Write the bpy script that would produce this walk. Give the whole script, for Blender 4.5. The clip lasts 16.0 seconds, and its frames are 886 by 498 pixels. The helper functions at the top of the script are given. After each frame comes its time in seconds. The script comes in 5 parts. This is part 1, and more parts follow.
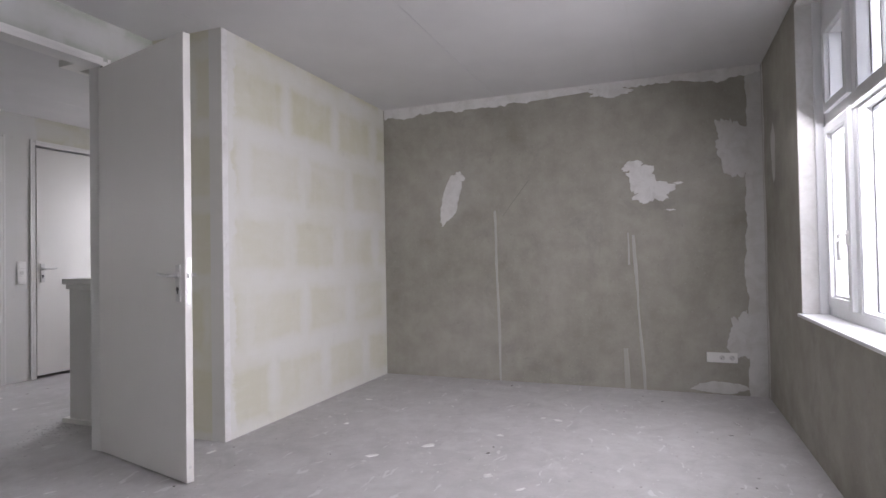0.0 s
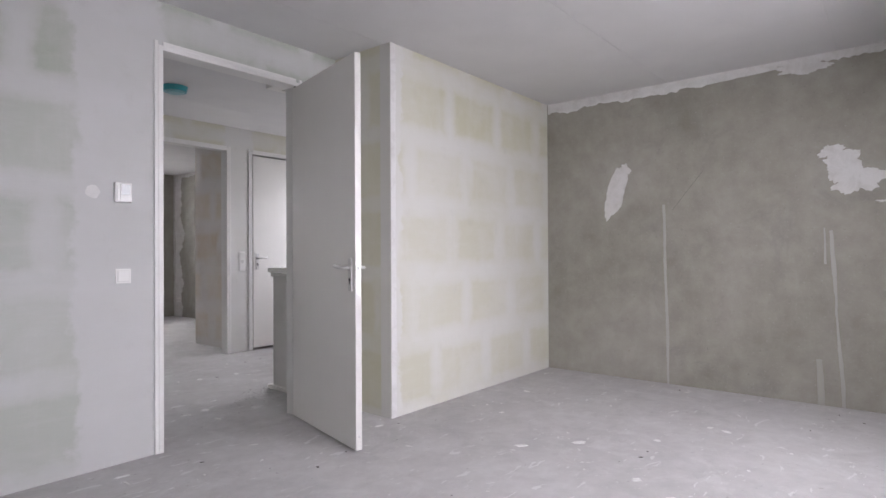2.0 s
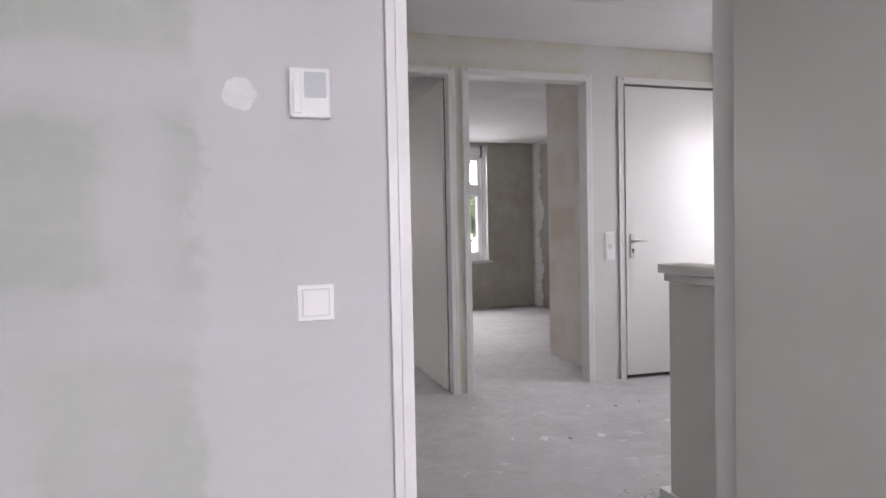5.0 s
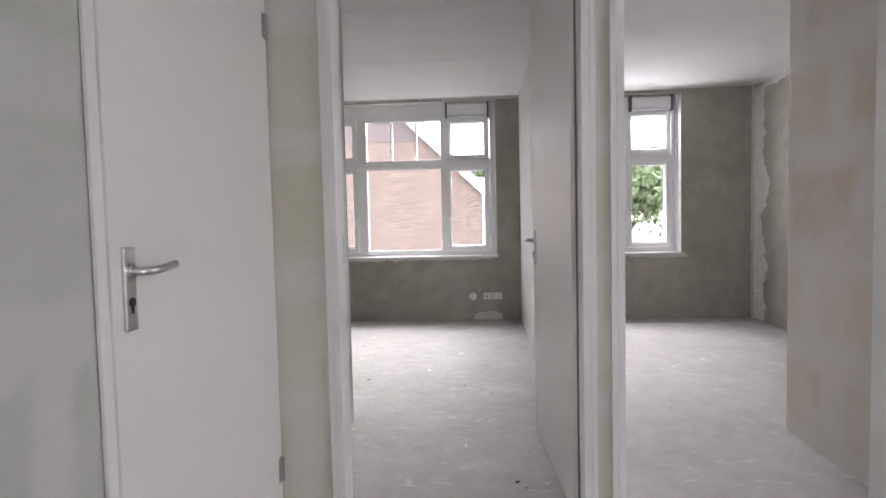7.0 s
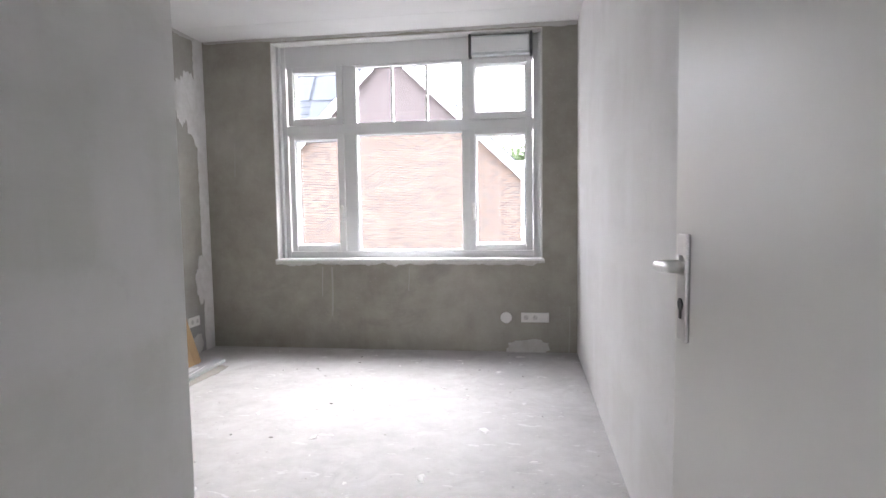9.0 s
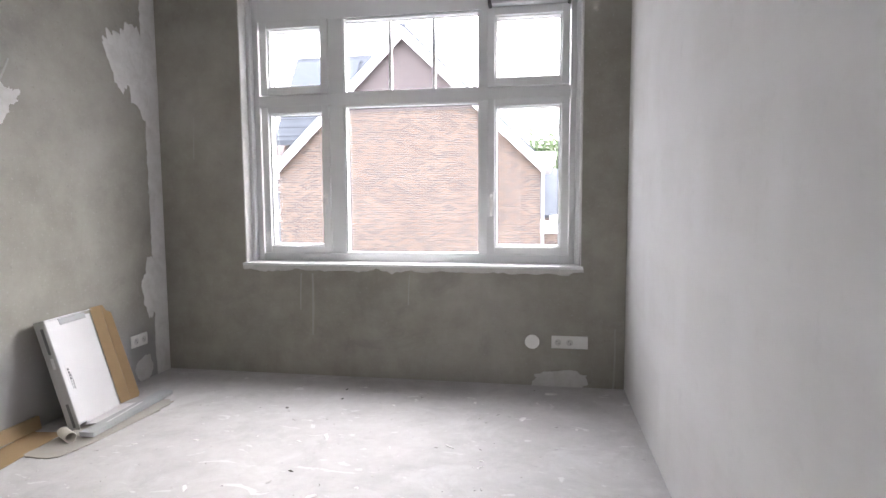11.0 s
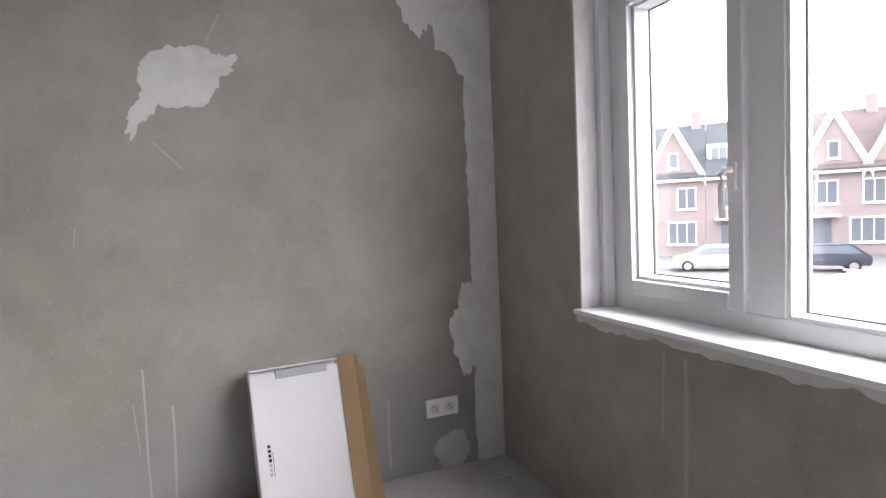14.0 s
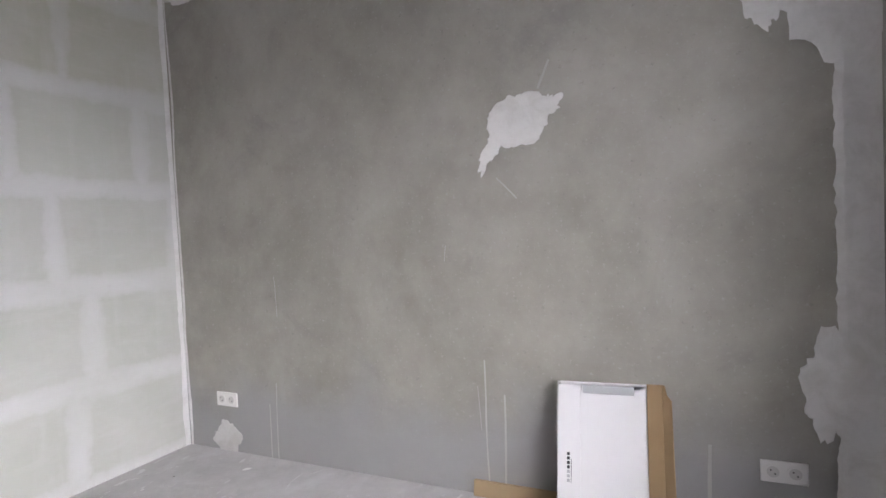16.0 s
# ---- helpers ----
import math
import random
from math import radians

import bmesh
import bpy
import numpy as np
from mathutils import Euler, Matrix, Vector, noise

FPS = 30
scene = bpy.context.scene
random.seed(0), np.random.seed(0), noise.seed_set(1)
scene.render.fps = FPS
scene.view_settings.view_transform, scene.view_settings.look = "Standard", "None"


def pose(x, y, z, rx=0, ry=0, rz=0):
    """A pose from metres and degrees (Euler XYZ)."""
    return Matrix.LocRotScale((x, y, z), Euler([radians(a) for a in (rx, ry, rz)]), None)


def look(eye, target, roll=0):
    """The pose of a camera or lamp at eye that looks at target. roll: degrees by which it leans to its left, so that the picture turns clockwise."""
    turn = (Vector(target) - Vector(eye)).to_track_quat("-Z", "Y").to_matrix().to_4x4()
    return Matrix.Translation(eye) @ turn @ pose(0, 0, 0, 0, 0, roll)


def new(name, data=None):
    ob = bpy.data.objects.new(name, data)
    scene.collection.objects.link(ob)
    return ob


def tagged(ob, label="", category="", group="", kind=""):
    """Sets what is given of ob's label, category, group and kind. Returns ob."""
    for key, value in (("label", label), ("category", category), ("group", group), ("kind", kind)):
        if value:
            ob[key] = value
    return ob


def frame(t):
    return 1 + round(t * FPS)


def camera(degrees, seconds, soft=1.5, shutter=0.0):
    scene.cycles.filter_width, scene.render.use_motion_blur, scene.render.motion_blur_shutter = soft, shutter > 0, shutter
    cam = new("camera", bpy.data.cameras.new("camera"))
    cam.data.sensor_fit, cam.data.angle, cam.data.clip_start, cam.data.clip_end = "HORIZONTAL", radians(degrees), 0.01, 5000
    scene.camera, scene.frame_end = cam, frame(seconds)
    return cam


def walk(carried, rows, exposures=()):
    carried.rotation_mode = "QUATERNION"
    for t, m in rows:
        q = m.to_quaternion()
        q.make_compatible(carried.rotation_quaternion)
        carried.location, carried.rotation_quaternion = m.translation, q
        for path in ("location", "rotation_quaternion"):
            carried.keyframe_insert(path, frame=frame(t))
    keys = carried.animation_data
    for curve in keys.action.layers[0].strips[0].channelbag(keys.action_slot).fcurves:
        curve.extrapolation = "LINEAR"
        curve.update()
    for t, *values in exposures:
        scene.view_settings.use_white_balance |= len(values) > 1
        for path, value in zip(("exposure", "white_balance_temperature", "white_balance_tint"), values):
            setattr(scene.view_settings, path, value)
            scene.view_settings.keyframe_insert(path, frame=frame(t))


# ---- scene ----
cam = camera(76.0, 16.0)
PATH = [
    (0, (5.057, 10.406, 1.126), (3.194, 9.68, 1.161), -1.0),
    (0.5, (5.042, 10.555, 1.145), (3.315, 9.546, 1.179), -0.6),
    (1, (5.059, 10.588, 1.155), (3.408, 9.459, 1.185), -0.5),
    (1.5, (5.069, 10.598, 1.156), (3.474, 9.391, 1.179), -0.4),
    (2, (5.058, 10.591, 1.15), (3.509, 9.327, 1.163), -0.3),
    (2.5, (4.999, 10.522, 1.151), (3.516, 9.181, 1.15), -0.4),
    (3, (4.808, 10.256, 1.147), (3.502, 8.742, 1.135), -0.4),
    (3.5, (4.533, 9.894, 1.124), (3.433, 8.224, 1.111), -0.4),
    (4, (4.287, 9.452, 1.117), (3.442, 7.64, 1.099), -0.6),
    (4.2, (4.201, 9.279, 1.126), (3.415, 7.44, 1.107), -0.6),
    (6.3, (3.184, 7.333, 1.211), (3.124, 5.336, 1.119), -1.5),
    (6.5, (3.129, 7.169, 1.21), (3.11, 5.172, 1.111), -1.2),
    (7, (3.048, 6.692, 1.213), (3.197, 4.7, 1.106), -1.3),
    (7.5, (3.036, 6.172, 1.214), (3.267, 4.189, 1.095), -1.2),
    (8, (3.025, 5.651, 1.205), (3.268, 3.67, 1.076), -1.0),
    (8.5, (3.056, 5.104, 1.196), (3.314, 3.126, 1.058), -0.9),
    (9, (3.06, 4.609, 1.19), (3.341, 2.634, 1.044), -0.9),
    (9.2, (3.071, 4.421, 1.177), (3.369, 2.449, 1.029), -0.8),
    (11.3, (3.206, 3.475, 1.182), (3.558, 1.514, 1.01), -0.2),
    (11.5, (3.243, 3.373, 1.175), (3.623, 1.417, 1.002), -0.2),
    (12, (3.29, 3.001, 1.153), (3.928, 1.113, 0.981), -0.8),
    (12.5, (3.36, 2.525, 1.146), (4.391, 0.82, 0.978), -1.3),
    (13, (3.462, 2.157, 1.122), (4.694, 0.588, 0.972), -2.3),
    (13.5, (3.416, 1.579, 1.128), (4.994, 0.36, 0.976), -2.2),
    (14, (3.48, 1.203, 1.139), (5.327, 0.447, 1.006), -2.6),
    (14.5, (3.46, 0.902, 1.181), (5.445, 0.691, 1.057), -3.0),
    (15, (3.456, 0.643, 1.21), (5.418, 1.013, 1.096), -3.5),
    (15.5, (3.44, 0.53, 1.237), (5.304, 1.248, 1.15), -3.1),
    (16, (3.413, 0.526, 1.232), (5.218, 1.383, 1.15), -2.6),
]
walk(cam, [(t, look(eye, target, roll)) for t, eye, target, roll in PATH], [(0, 3.03, 6500, 10), (0.5, 3.18, 6500, 10), (1, 3.25, 6500, 10), (2, 3.33, 6500, 10), (4, 3.43, 6500, 10), (6.5, 3.66, 6700, 11), (7.5, 3.78, 6550, 10), (8.5, 4.05, 6420, 9), (9, 4.1, 6400, 9), (11.3, 3.8, 6450, 9), (12, 3.72, 6420, 10), (12.5, 3.66, 6400, 10), (13.5, 3.5, 6350, 10.5), (14.5, 3.35, 6400, 12), (15.5, 3.52, 6320, 12.5), (16, 3.62, 6280, 12)])

# ---- sky, sun and exposure ----
world = bpy.data.worlds.new("world")
scene.world = world
world.use_nodes = True
wn = world.node_tree
sky = wn.nodes.new("ShaderNodeTexSky")
sky.sky_type, sky.sun_disc = "NISHITA", False
sky.sun_elevation, sky.sun_rotation = radians(38), radians(200)
sky.air_density, sky.dust_density, sky.ozone_density = 1.0, 4.0, 1.0
cloud = wn.nodes.new("ShaderNodeMix")
cloud.data_type = "RGBA"
cloud.inputs[0].default_value = 0.8
cloud.inputs[7].default_value = (5.3, 5.13, 5.85, 1)
wn.links.new(sky.outputs[0], cloud.inputs[6])
wn.links.new(cloud.outputs[2], wn.nodes["Background"].inputs[0])
wn.nodes["Background"].inputs[1].default_value = 0.15
sun = new("sun", bpy.data.lights.new("sun", "SUN"))
sun.data.energy, sun.data.angle, sun.data.color = 1.1, radians(70), (1.0, 0.97, 1.0)
sun.matrix_world = look((-6.0, -27, 22.5), (4, 0, 0))



def window_light(name, eye, target, width, height, watts):
    """Skylight that falls in through a window opening."""
    lamp = new(name, bpy.data.lights.new(name, "AREA"))
    lamp.data.shape, lamp.data.size, lamp.data.size_y = "RECTANGLE", width, height
    lamp.data.energy, lamp.data.color = watts, (1.0, 0.97, 1.07)
    lamp.matrix_world = look(eye, target)
    return lamp


window_light("rear_window_light", (2.06, 11.47, 1.67), (2.06, 9.0, -0.9), 1.5, 1.6, 7.2)
window_light("rear_window_light", (4.30, 11.47, 1.67), (4.30, 9.0, -0.9), 1.0, 1.6, 4.6)
window_light("landing_window_light", (-0.30, 5.40, 1.60), (1.6, 5.40, 0.2), 0.9, 1.2, 1.9)
window_light("small_bedroom_window_light", (1.415, -0.32, 2.18), (1.415, 2.5, -0.6), 1.05, 0.40, 3.4)

H = 2.62          # ceiling height
GROUND = -2.95    # street level below this floor
WX, EX = 0.0, 5.765
SY, NY = 0.0, 11.15


# ---- materials ----
def shader(name, rough=0.6, metal=0.0):
    m = bpy.data.materials.new(name)
    m.use_nodes = True
    b = m.node_tree.nodes["Principled BSDF"]
    b.inputs["Roughness"].default_value = rough
    b.inputs["Metallic"].default_value = metal
    return m, m.node_tree, b


def node(tree, kind, **values):
    n = tree.nodes.new(kind)
    for key, value in values.items():
        n.inputs[key].default_value = value
    return n


def noise_tex(tree, vec, scale, detail=4.0, rough=0.55, distort=0.0):
    n = node(tree, "ShaderNodeTexNoise", Scale=scale, Detail=detail, Roughness=rough, Distortion=distort)
    tree.links.new(vec, n.inputs["Vector"])
    return n.outputs["Fac"]


def ramp(tree, fac, stops):
    r = tree.nodes.new("ShaderNodeValToRGB")
    e = r.color_ramp.elements
    while len(e) < len(stops):
        e.new(0.5)
    for el, (pos, col) in zip(e, stops):
        el.position = pos
        el.color = (*col, 1) if len(col) == 3 else col
    tree.links.new(fac, r.inputs[0])
    return r.outputs[0]


def mix(tree, fac, a, b, blend="MIX"):
    n = tree.nodes.new("ShaderNodeMix")
    n.data_type, n.blend_type = "RGBA", blend
    for sock, val in ((n.inputs[0], fac), (n.inputs[6], a), (n.inputs[7], b)):
        if hasattr(val, "is_linked"):
            tree.links.new(val, sock)
        elif isinstance(val, tuple):
            sock.default_value = (*val, 1)
        else:
            sock.default_value = val
    return n.outputs[2]


def grey(v):
    return (v, v, v)


def bump(tree, b, height, strength=0.2, dist=0.005):
    n = node(tree, "ShaderNodeBump", Strength=strength, Distance=dist)
    tree.links.new(height, n.inputs["Height"])
    tree.links.new(n.outputs[0], b.inputs["Normal"])


def coords(tree):
    return tree.nodes.new("ShaderNodeTexCoord").outputs["Object"]


def paint(name, col, rough=0.45, vary=0.06, grain=0.05):
    """Painted or plastic surface with faint mottling and fine relief."""
    m, t, b = shader(name, rough)
    v = coords(t)
    n = noise_tex(t, v, 3.0, 5)
    dark = tuple(c * (1 - vary) for c in col)
    t.links.new(ramp(t, n, [(0.3, dark), (0.7, col)]), b.inputs["Base Color"])
    fine = noise_tex(t, v, 260, 3)
    bump(t, b, fine, grain, 0.001)
    return m


def filler(name, col, thin):
    """Hand-spread filler: white where thick, greyer where it was scraped thin."""
    m, t, b = shader(name, 0.86)
    v = coords(t)
    n = noise_tex(t, v, 9.0, 7, 0.65, 0.5)
    fine = noise_tex(t, v, 45.0, 5, 0.6)
    c = mix(t, ramp(t, n, [(0.34, grey(0.45)), (0.56, grey(0.0))]), col, thin)
    c = mix(t, ramp(t, fine, [(0.3, grey(0.15)), (0.5, grey(0.0))]), c, thin)
    t.links.new(c, b.inputs["Base Color"])
    bump(t, b, mix(t, 0.5, n, fine), 0.35, 0.003)
    return m


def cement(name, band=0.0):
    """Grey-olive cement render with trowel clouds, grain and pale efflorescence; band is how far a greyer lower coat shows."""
    m, t, b = shader(name, 0.88)
    v = coords(t)
    big = noise_tex(t, v, 0.9, 6, 0.6, 0.6)
    mid = noise_tex(t, v, 5.5, 8, 0.62)
    col = ramp(t, big, [(0.32, (0.280, 0.263, 0.219)), (0.50, (0.347, 0.328, 0.280)), (0.7, (0.417, 0.397, 0.352))])
    col = mix(t, 0.26, col, ramp(t, mid, [(0.35, (0.21, 0.20, 0.175)), (0.68, (0.46, 0.45, 0.41))]))
    stretch = node(t, "ShaderNodeMapping", Scale=(3.0, 3.0, 0.5))
    t.links.new(v, stretch.inputs["Vector"])
    streak = noise_tex(t, stretch.outputs[0], 2.2, 6, 0.65)
    col = mix(t, ramp(t, streak, [(0.58, grey(0.0)), (0.78, grey(0.22))]), col, (0.43, 0.425, 0.41))
    stain = noise_tex(t, v, 1.5, 7, 0.68, 1.1)
    col = mix(t, ramp(t, stain, [(0.30, grey(0.4)), (0.43, grey(0.0))]), col, (0.215, 0.205, 0.19))
    speck = noise_tex(t, v, 60, 4)
    col = mix(t, ramp(t, speck, [(0.60, grey(0.0)), (0.74, grey(0.55))]), col, (0.45, 0.44, 0.41))
    pit = noise_tex(t, v, 34, 5, 0.65)
    col = mix(t, ramp(t, pit, [(0.28, grey(0.5)), (0.38, grey(0.0))]), col, (0.20, 0.19, 0.17))
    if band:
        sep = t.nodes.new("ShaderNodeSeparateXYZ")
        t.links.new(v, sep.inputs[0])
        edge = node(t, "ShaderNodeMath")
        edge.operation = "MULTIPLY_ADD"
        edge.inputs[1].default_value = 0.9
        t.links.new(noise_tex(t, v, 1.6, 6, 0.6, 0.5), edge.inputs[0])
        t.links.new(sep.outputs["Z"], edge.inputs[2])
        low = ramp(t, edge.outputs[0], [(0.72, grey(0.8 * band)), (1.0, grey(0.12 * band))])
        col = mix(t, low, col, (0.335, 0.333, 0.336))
    t.links.new(col, b.inputs["Base Color"])
    fine = noise_tex(t, v, 140, 6)
    bump(t, b, mix(t, 0.4, fine, mid), 0.25, 0.004)
    return m


def calc(tree, op, a, b=0.0, c=0.0):
    n = tree.nodes.new("ShaderNodeMath")
    n.operation = op
    for sock, val in zip(n.inputs, (a, b, c)):
        if hasattr(val, "is_linked"):
            tree.links.new(val, sock)
        else:
            sock.default_value = val
    return n.outputs[0]


def blockwork(name, axis, tint, tint2, joint, offsets, wide=0.07, cover=0.9, pale=0.3, band=None, top=None):
    """Gypsum blocks of 667 x 500 mm, course by course from the floor, with filler knifed broadly over the joints. offsets: where the joints of each course
    begin; band: (from, to) along the wall that is filled all over; top: tint of the bare upper course."""
    m, t, b = shader(name, 0.8)
    v = coords(t)
    sep = t.nodes.new("ShaderNodeSeparateXYZ")
    t.links.new(v, sep.inputs[0])
    u, z = sep.outputs[axis], sep.outputs["Z"]
    wob = calc(t, "MULTIPLY_ADD", noise_tex(t, v, 2.6, 5, 0.6), 0.12, -0.06)
    wob2 = calc(t, "MULTIPLY_ADD", noise_tex(t, v, 11.0, 5, 0.65), 0.07, -0.035)
    course = calc(t, "FLOOR", calc(t, "DIVIDE", z, 0.5))
    shift = ramp(t, calc(t, "MULTIPLY_ADD", course, 1 / 6, 0.04), [(k / 6, grey(o)) for k, o in enumerate(offsets)])
    shift.node.color_ramp.interpolation = "CONSTANT"
    along = calc(t, "DIVIDE", calc(t, "SUBTRACT", u, shift), 0.667)
    far_u = calc(t, "MULTIPLY", calc(t, "SUBTRACT", 0.5, calc(t, "ABSOLUTE", calc(t, "SUBTRACT", calc(t, "FRACT", along), 0.5))), 0.667)
    far_z = calc(t, "MULTIPLY", calc(t, "SUBTRACT", 0.5, calc(t, "ABSOLUTE", calc(t, "SUBTRACT", calc(t, "FRACT", calc(t, "DIVIDE", z, 0.5)), 0.5))), 0.5)
    near = calc(t, "MINIMUM", calc(t, "ADD", far_u, wob), calc(t, "ADD", calc(t, "ADD", far_z, calc(t, "MULTIPLY", wob, 0.6)), -0.012))
    near = calc(t, "ADD", near, wob2)
    reach = calc(t, "DIVIDE", near, wide)
    mask = ramp(t, reach, [(0.2, grey(1.0)), (0.62, grey(0.7)), (1.0, grey(0.0))])
    # some joints were filled thinly
    thin = noise_tex(t, v, 1.3, 4, 0.55, 0.3)
    mask = calc(t, "MULTIPLY", mask, ramp(t, thin, [(0.36, grey(0.45 * cover)), (0.56, grey(cover))]))
    cell = t.nodes.new("ShaderNodeCombineXYZ")
    t.links.new(calc(t, "FLOOR", along), cell.inputs[0])
    t.links.new(course, cell.inputs[1])
    wn_ = t.nodes.new("ShaderNodeTexWhiteNoise")
    t.links.new(cell.outputs[0], wn_.inputs["Vector"])
    col = mix(t, wn_.outputs["Value"], tint, tint2)
    if top:
        bare = ramp(t, calc(t, "ADD", calc(t, "DIVIDE", z, H), calc(t, "MULTIPLY", wob, 0.5)), [(0.77, grey(0.0)), (0.80, grey(0.8))])
        col = mix(t, bare, col, top)
    haze = noise_tex(t, v, 1.9, 7, 0.62, 0.4)
    col = mix(t, ramp(t, haze, [(0.42, grey(0.0)), (0.66, grey(pale))]), col, joint)
    col = mix(t, mask, col, joint)
    if band:
        lo, hi = band
        e = calc(t, "ADD", u, calc(t, "MULTIPLY", calc(t, "ADD", wob, wob2), 2.2))
        mid, half = (lo + hi) / 2, (hi - lo) / 2
        d = calc(t, "DIVIDE", calc(t, "ABSOLUTE", calc(t, "SUBTRACT", e, mid)), half)
        col = mix(t, ramp(t, d, [(0.86, grey(0.85)), (1.0, grey(0.0))]), col, joint)
    stretch = node(t, "ShaderNodeMapping", Scale=(1.0, 1.0, 5.0), Rotation=(0.25, 0.35, 0.0))
    t.links.new(v, stretch.inputs["Vector"])
    knife = noise_tex(t, stretch.outputs[0], 4.0, 6, 0.7)
    col = mix(t, ramp(t, knife, [(0.5, grey(0.0)), (0.75, grey(0.22))]), col, tuple(min(c * 1.06, 0.8) for c in joint))
    tall = node(t, "ShaderNodeMapping", Scale=(4.0, 4.0, 0.5))
    t.links.new(v, tall.inputs["Vector"])
    wipe = noise_tex(t, tall.outputs[0], 2.4, 6, 0.65)
    col = mix(t, ramp(t, wipe, [(0.52, grey(0.0)), (0.72, grey(0.25))]), col, joint)
    dirt = noise_tex(t, v, 9.0, 6, 0.7)
    col = mix(t, ramp(t, dirt, [(0.25, grey(0.16)), (0.42, grey(0.0))]), col, (0.38, 0.37, 0.34))
    t.links.new(col, b.inputs["Base Color"])
    fine = noise_tex(t, v, 120, 5)
    bump(t, b, mix(t, 0.5, fine, mask), 0.18, 0.003)
    return m


def screed():
    """Pale anhydrite floor: clouds, trowel marks, dust and old splashes."""
    m, t, b = shader("screed", 0.72)
    v = coords(t)
    big = noise_tex(t, v, 0.8, 6, 0.6, 0.8)
    mid = noise_tex(t, v, 7.0, 9, 0.68, 0.3)
    col = ramp(t, big, [(0.3, (0.415, 0.400, 0.398)), (0.7, (0.52, 0.505, 0.502))])
    col = mix(t, 0.35, col, ramp(t, mid, [(0.3, (0.31, 0.30, 0.297)), (0.7, (0.57, 0.56, 0.557))]))
    stretch = node(t, "ShaderNodeMapping", Scale=(1.0, 2.6, 1.0), Rotation=(0, 0, 0.6))
    t.links.new(v, stretch.inputs["Vector"])
    splash = noise_tex(t, stretch.outputs[0], 5.5, 3, 0.5, 1.4)
    col = mix(t, ramp(t, splash, [(0.655, grey(0.0)), (0.69, grey(0.55))]), col, (0.66, 0.655, 0.65))
    smudge = noise_tex(t, v, 2.4, 9, 0.7, 0.6)
    col = mix(t, ramp(t, smudge, [(0.54, grey(0.0)), (0.66, grey(0.5))]), col, (0.575, 0.57, 0.565))
    col = mix(t, ramp(t, smudge, [(0.34, grey(0.4)), (0.44, grey(0.0))]), col, (0.34, 0.33, 0.325))
    speck = noise_tex(t, v, 38, 4, 0.6)
    col = mix(t, ramp(t, speck, [(0.66, grey(0.0)), (0.72, grey(0.5))]), col, (0.62, 0.61, 0.60))
    dark = noise_tex(t, v, 21, 5, 0.6)
    col = mix(t, ramp(t, dark, [(0.27, grey(0.4)), (0.34, grey(0.0))]), col, (0.17, 0.165, 0.16))
    t.links.new(col, b.inputs["Base Color"])
    fine = noise_tex(t, v, 90, 7)
    bump(t, b, mix(t, 0.4, fine, mid), 0.22, 0.004)
    return m


def brick_mat(name, c1, c2, mortar, axis="X"):
    m, t, b = shader(name, 0.85)
    v = coords(t)
    sep = t.nodes.new("ShaderNodeSeparateXYZ")
    t.links.new(v, sep.inputs[0])
    com = t.nodes.new("ShaderNodeCombineXYZ")
    t.links.new(sep.outputs[axis], com.inputs[0])
    t.links.new(sep.outputs["Z"], com.inputs[1])
    br = node(t, "ShaderNodeTexBrick", Scale=1.0)
    for key, val in (("Mortar Size", 0.011), ("Mortar Smooth", 0.2), ("Brick Width", 0.22), ("Row Height", 0.0625), ("Bias", 0.0)):
        br.inputs[key].default_value = val
    for key, val in (("Color1", c1), ("Color2", c2), ("Mortar", mortar)):
        br.inputs[key].default_value = (*val, 1)
    t.links.new(com.outputs[0], br.inputs["Vector"])
    cl = noise_tex(t, v, 0.8, 5)
    col = mix(t, ramp(t, cl, [(0.4, grey(0.0)), (0.7, grey(0.25))]), br.outputs["Color"], c2)
    sp = noise_tex(t, v, 6.0, 6, 0.7)
    col = mix(t, ramp(t, sp, [(0.6, grey(0.0)), (0.75, grey(0.35))]), col, (0.30, 0.25, 0.21))
    t.links.new(col, b.inputs["Base Color"])
    bump(t, b, br.outputs["Fac"], -0.4, 0.01)
    return m


def tile_mat(name, c1, c2):
    m, t, b = shader(name, 0.85)
    v = coords(t)
    n = noise_tex(t, v, 1.2, 5)
    t.links.new(ramp(t, n, [(0.3, c1), (0.7, c2)]), b.inputs["Base Color"])
    w = node(t, "ShaderNodeTexWave", Scale=1.5, Distortion=0.0)
    w.bands_direction = "Z"
    t.links.new(v, w.inputs["Vector"])
    bump(t, b, w.outputs["Fac"], 0.25, 0.03)
    return m


def metal(name, col=(0.62, 0.61, 0.6), rough=0.28):
    m, t, b = shader(name, rough, 1.0)
    v = coords(t)
    n = noise_tex(t, v, 30, 4)
    t.links.new(ramp(t, n, [(0.3, tuple(c * 0.9 for c in col)), (0.7, col)]), b.inputs["Base Color"])
    return m


def glass_mat():
    m, t, b = shader("glass", 0.0)
    b.inputs["Base Color"].default_value = (0.97, 0.985, 0.98, 1)
    b.inputs["Transmission Weight"].default_value = 1.0
    b.inputs["IOR"].default_value = 1.45
    return m


def leaf_mat(name, c1, c2):
    m, t, b = shader(name, 0.6)
    g = t.nodes.new("ShaderNodeNewGeometry")
    t.links.new(ramp(t, g.outputs["Random Per Island"], [(0.0, c1), (1.0, c2)]), b.inputs["Base Color"])
    return m


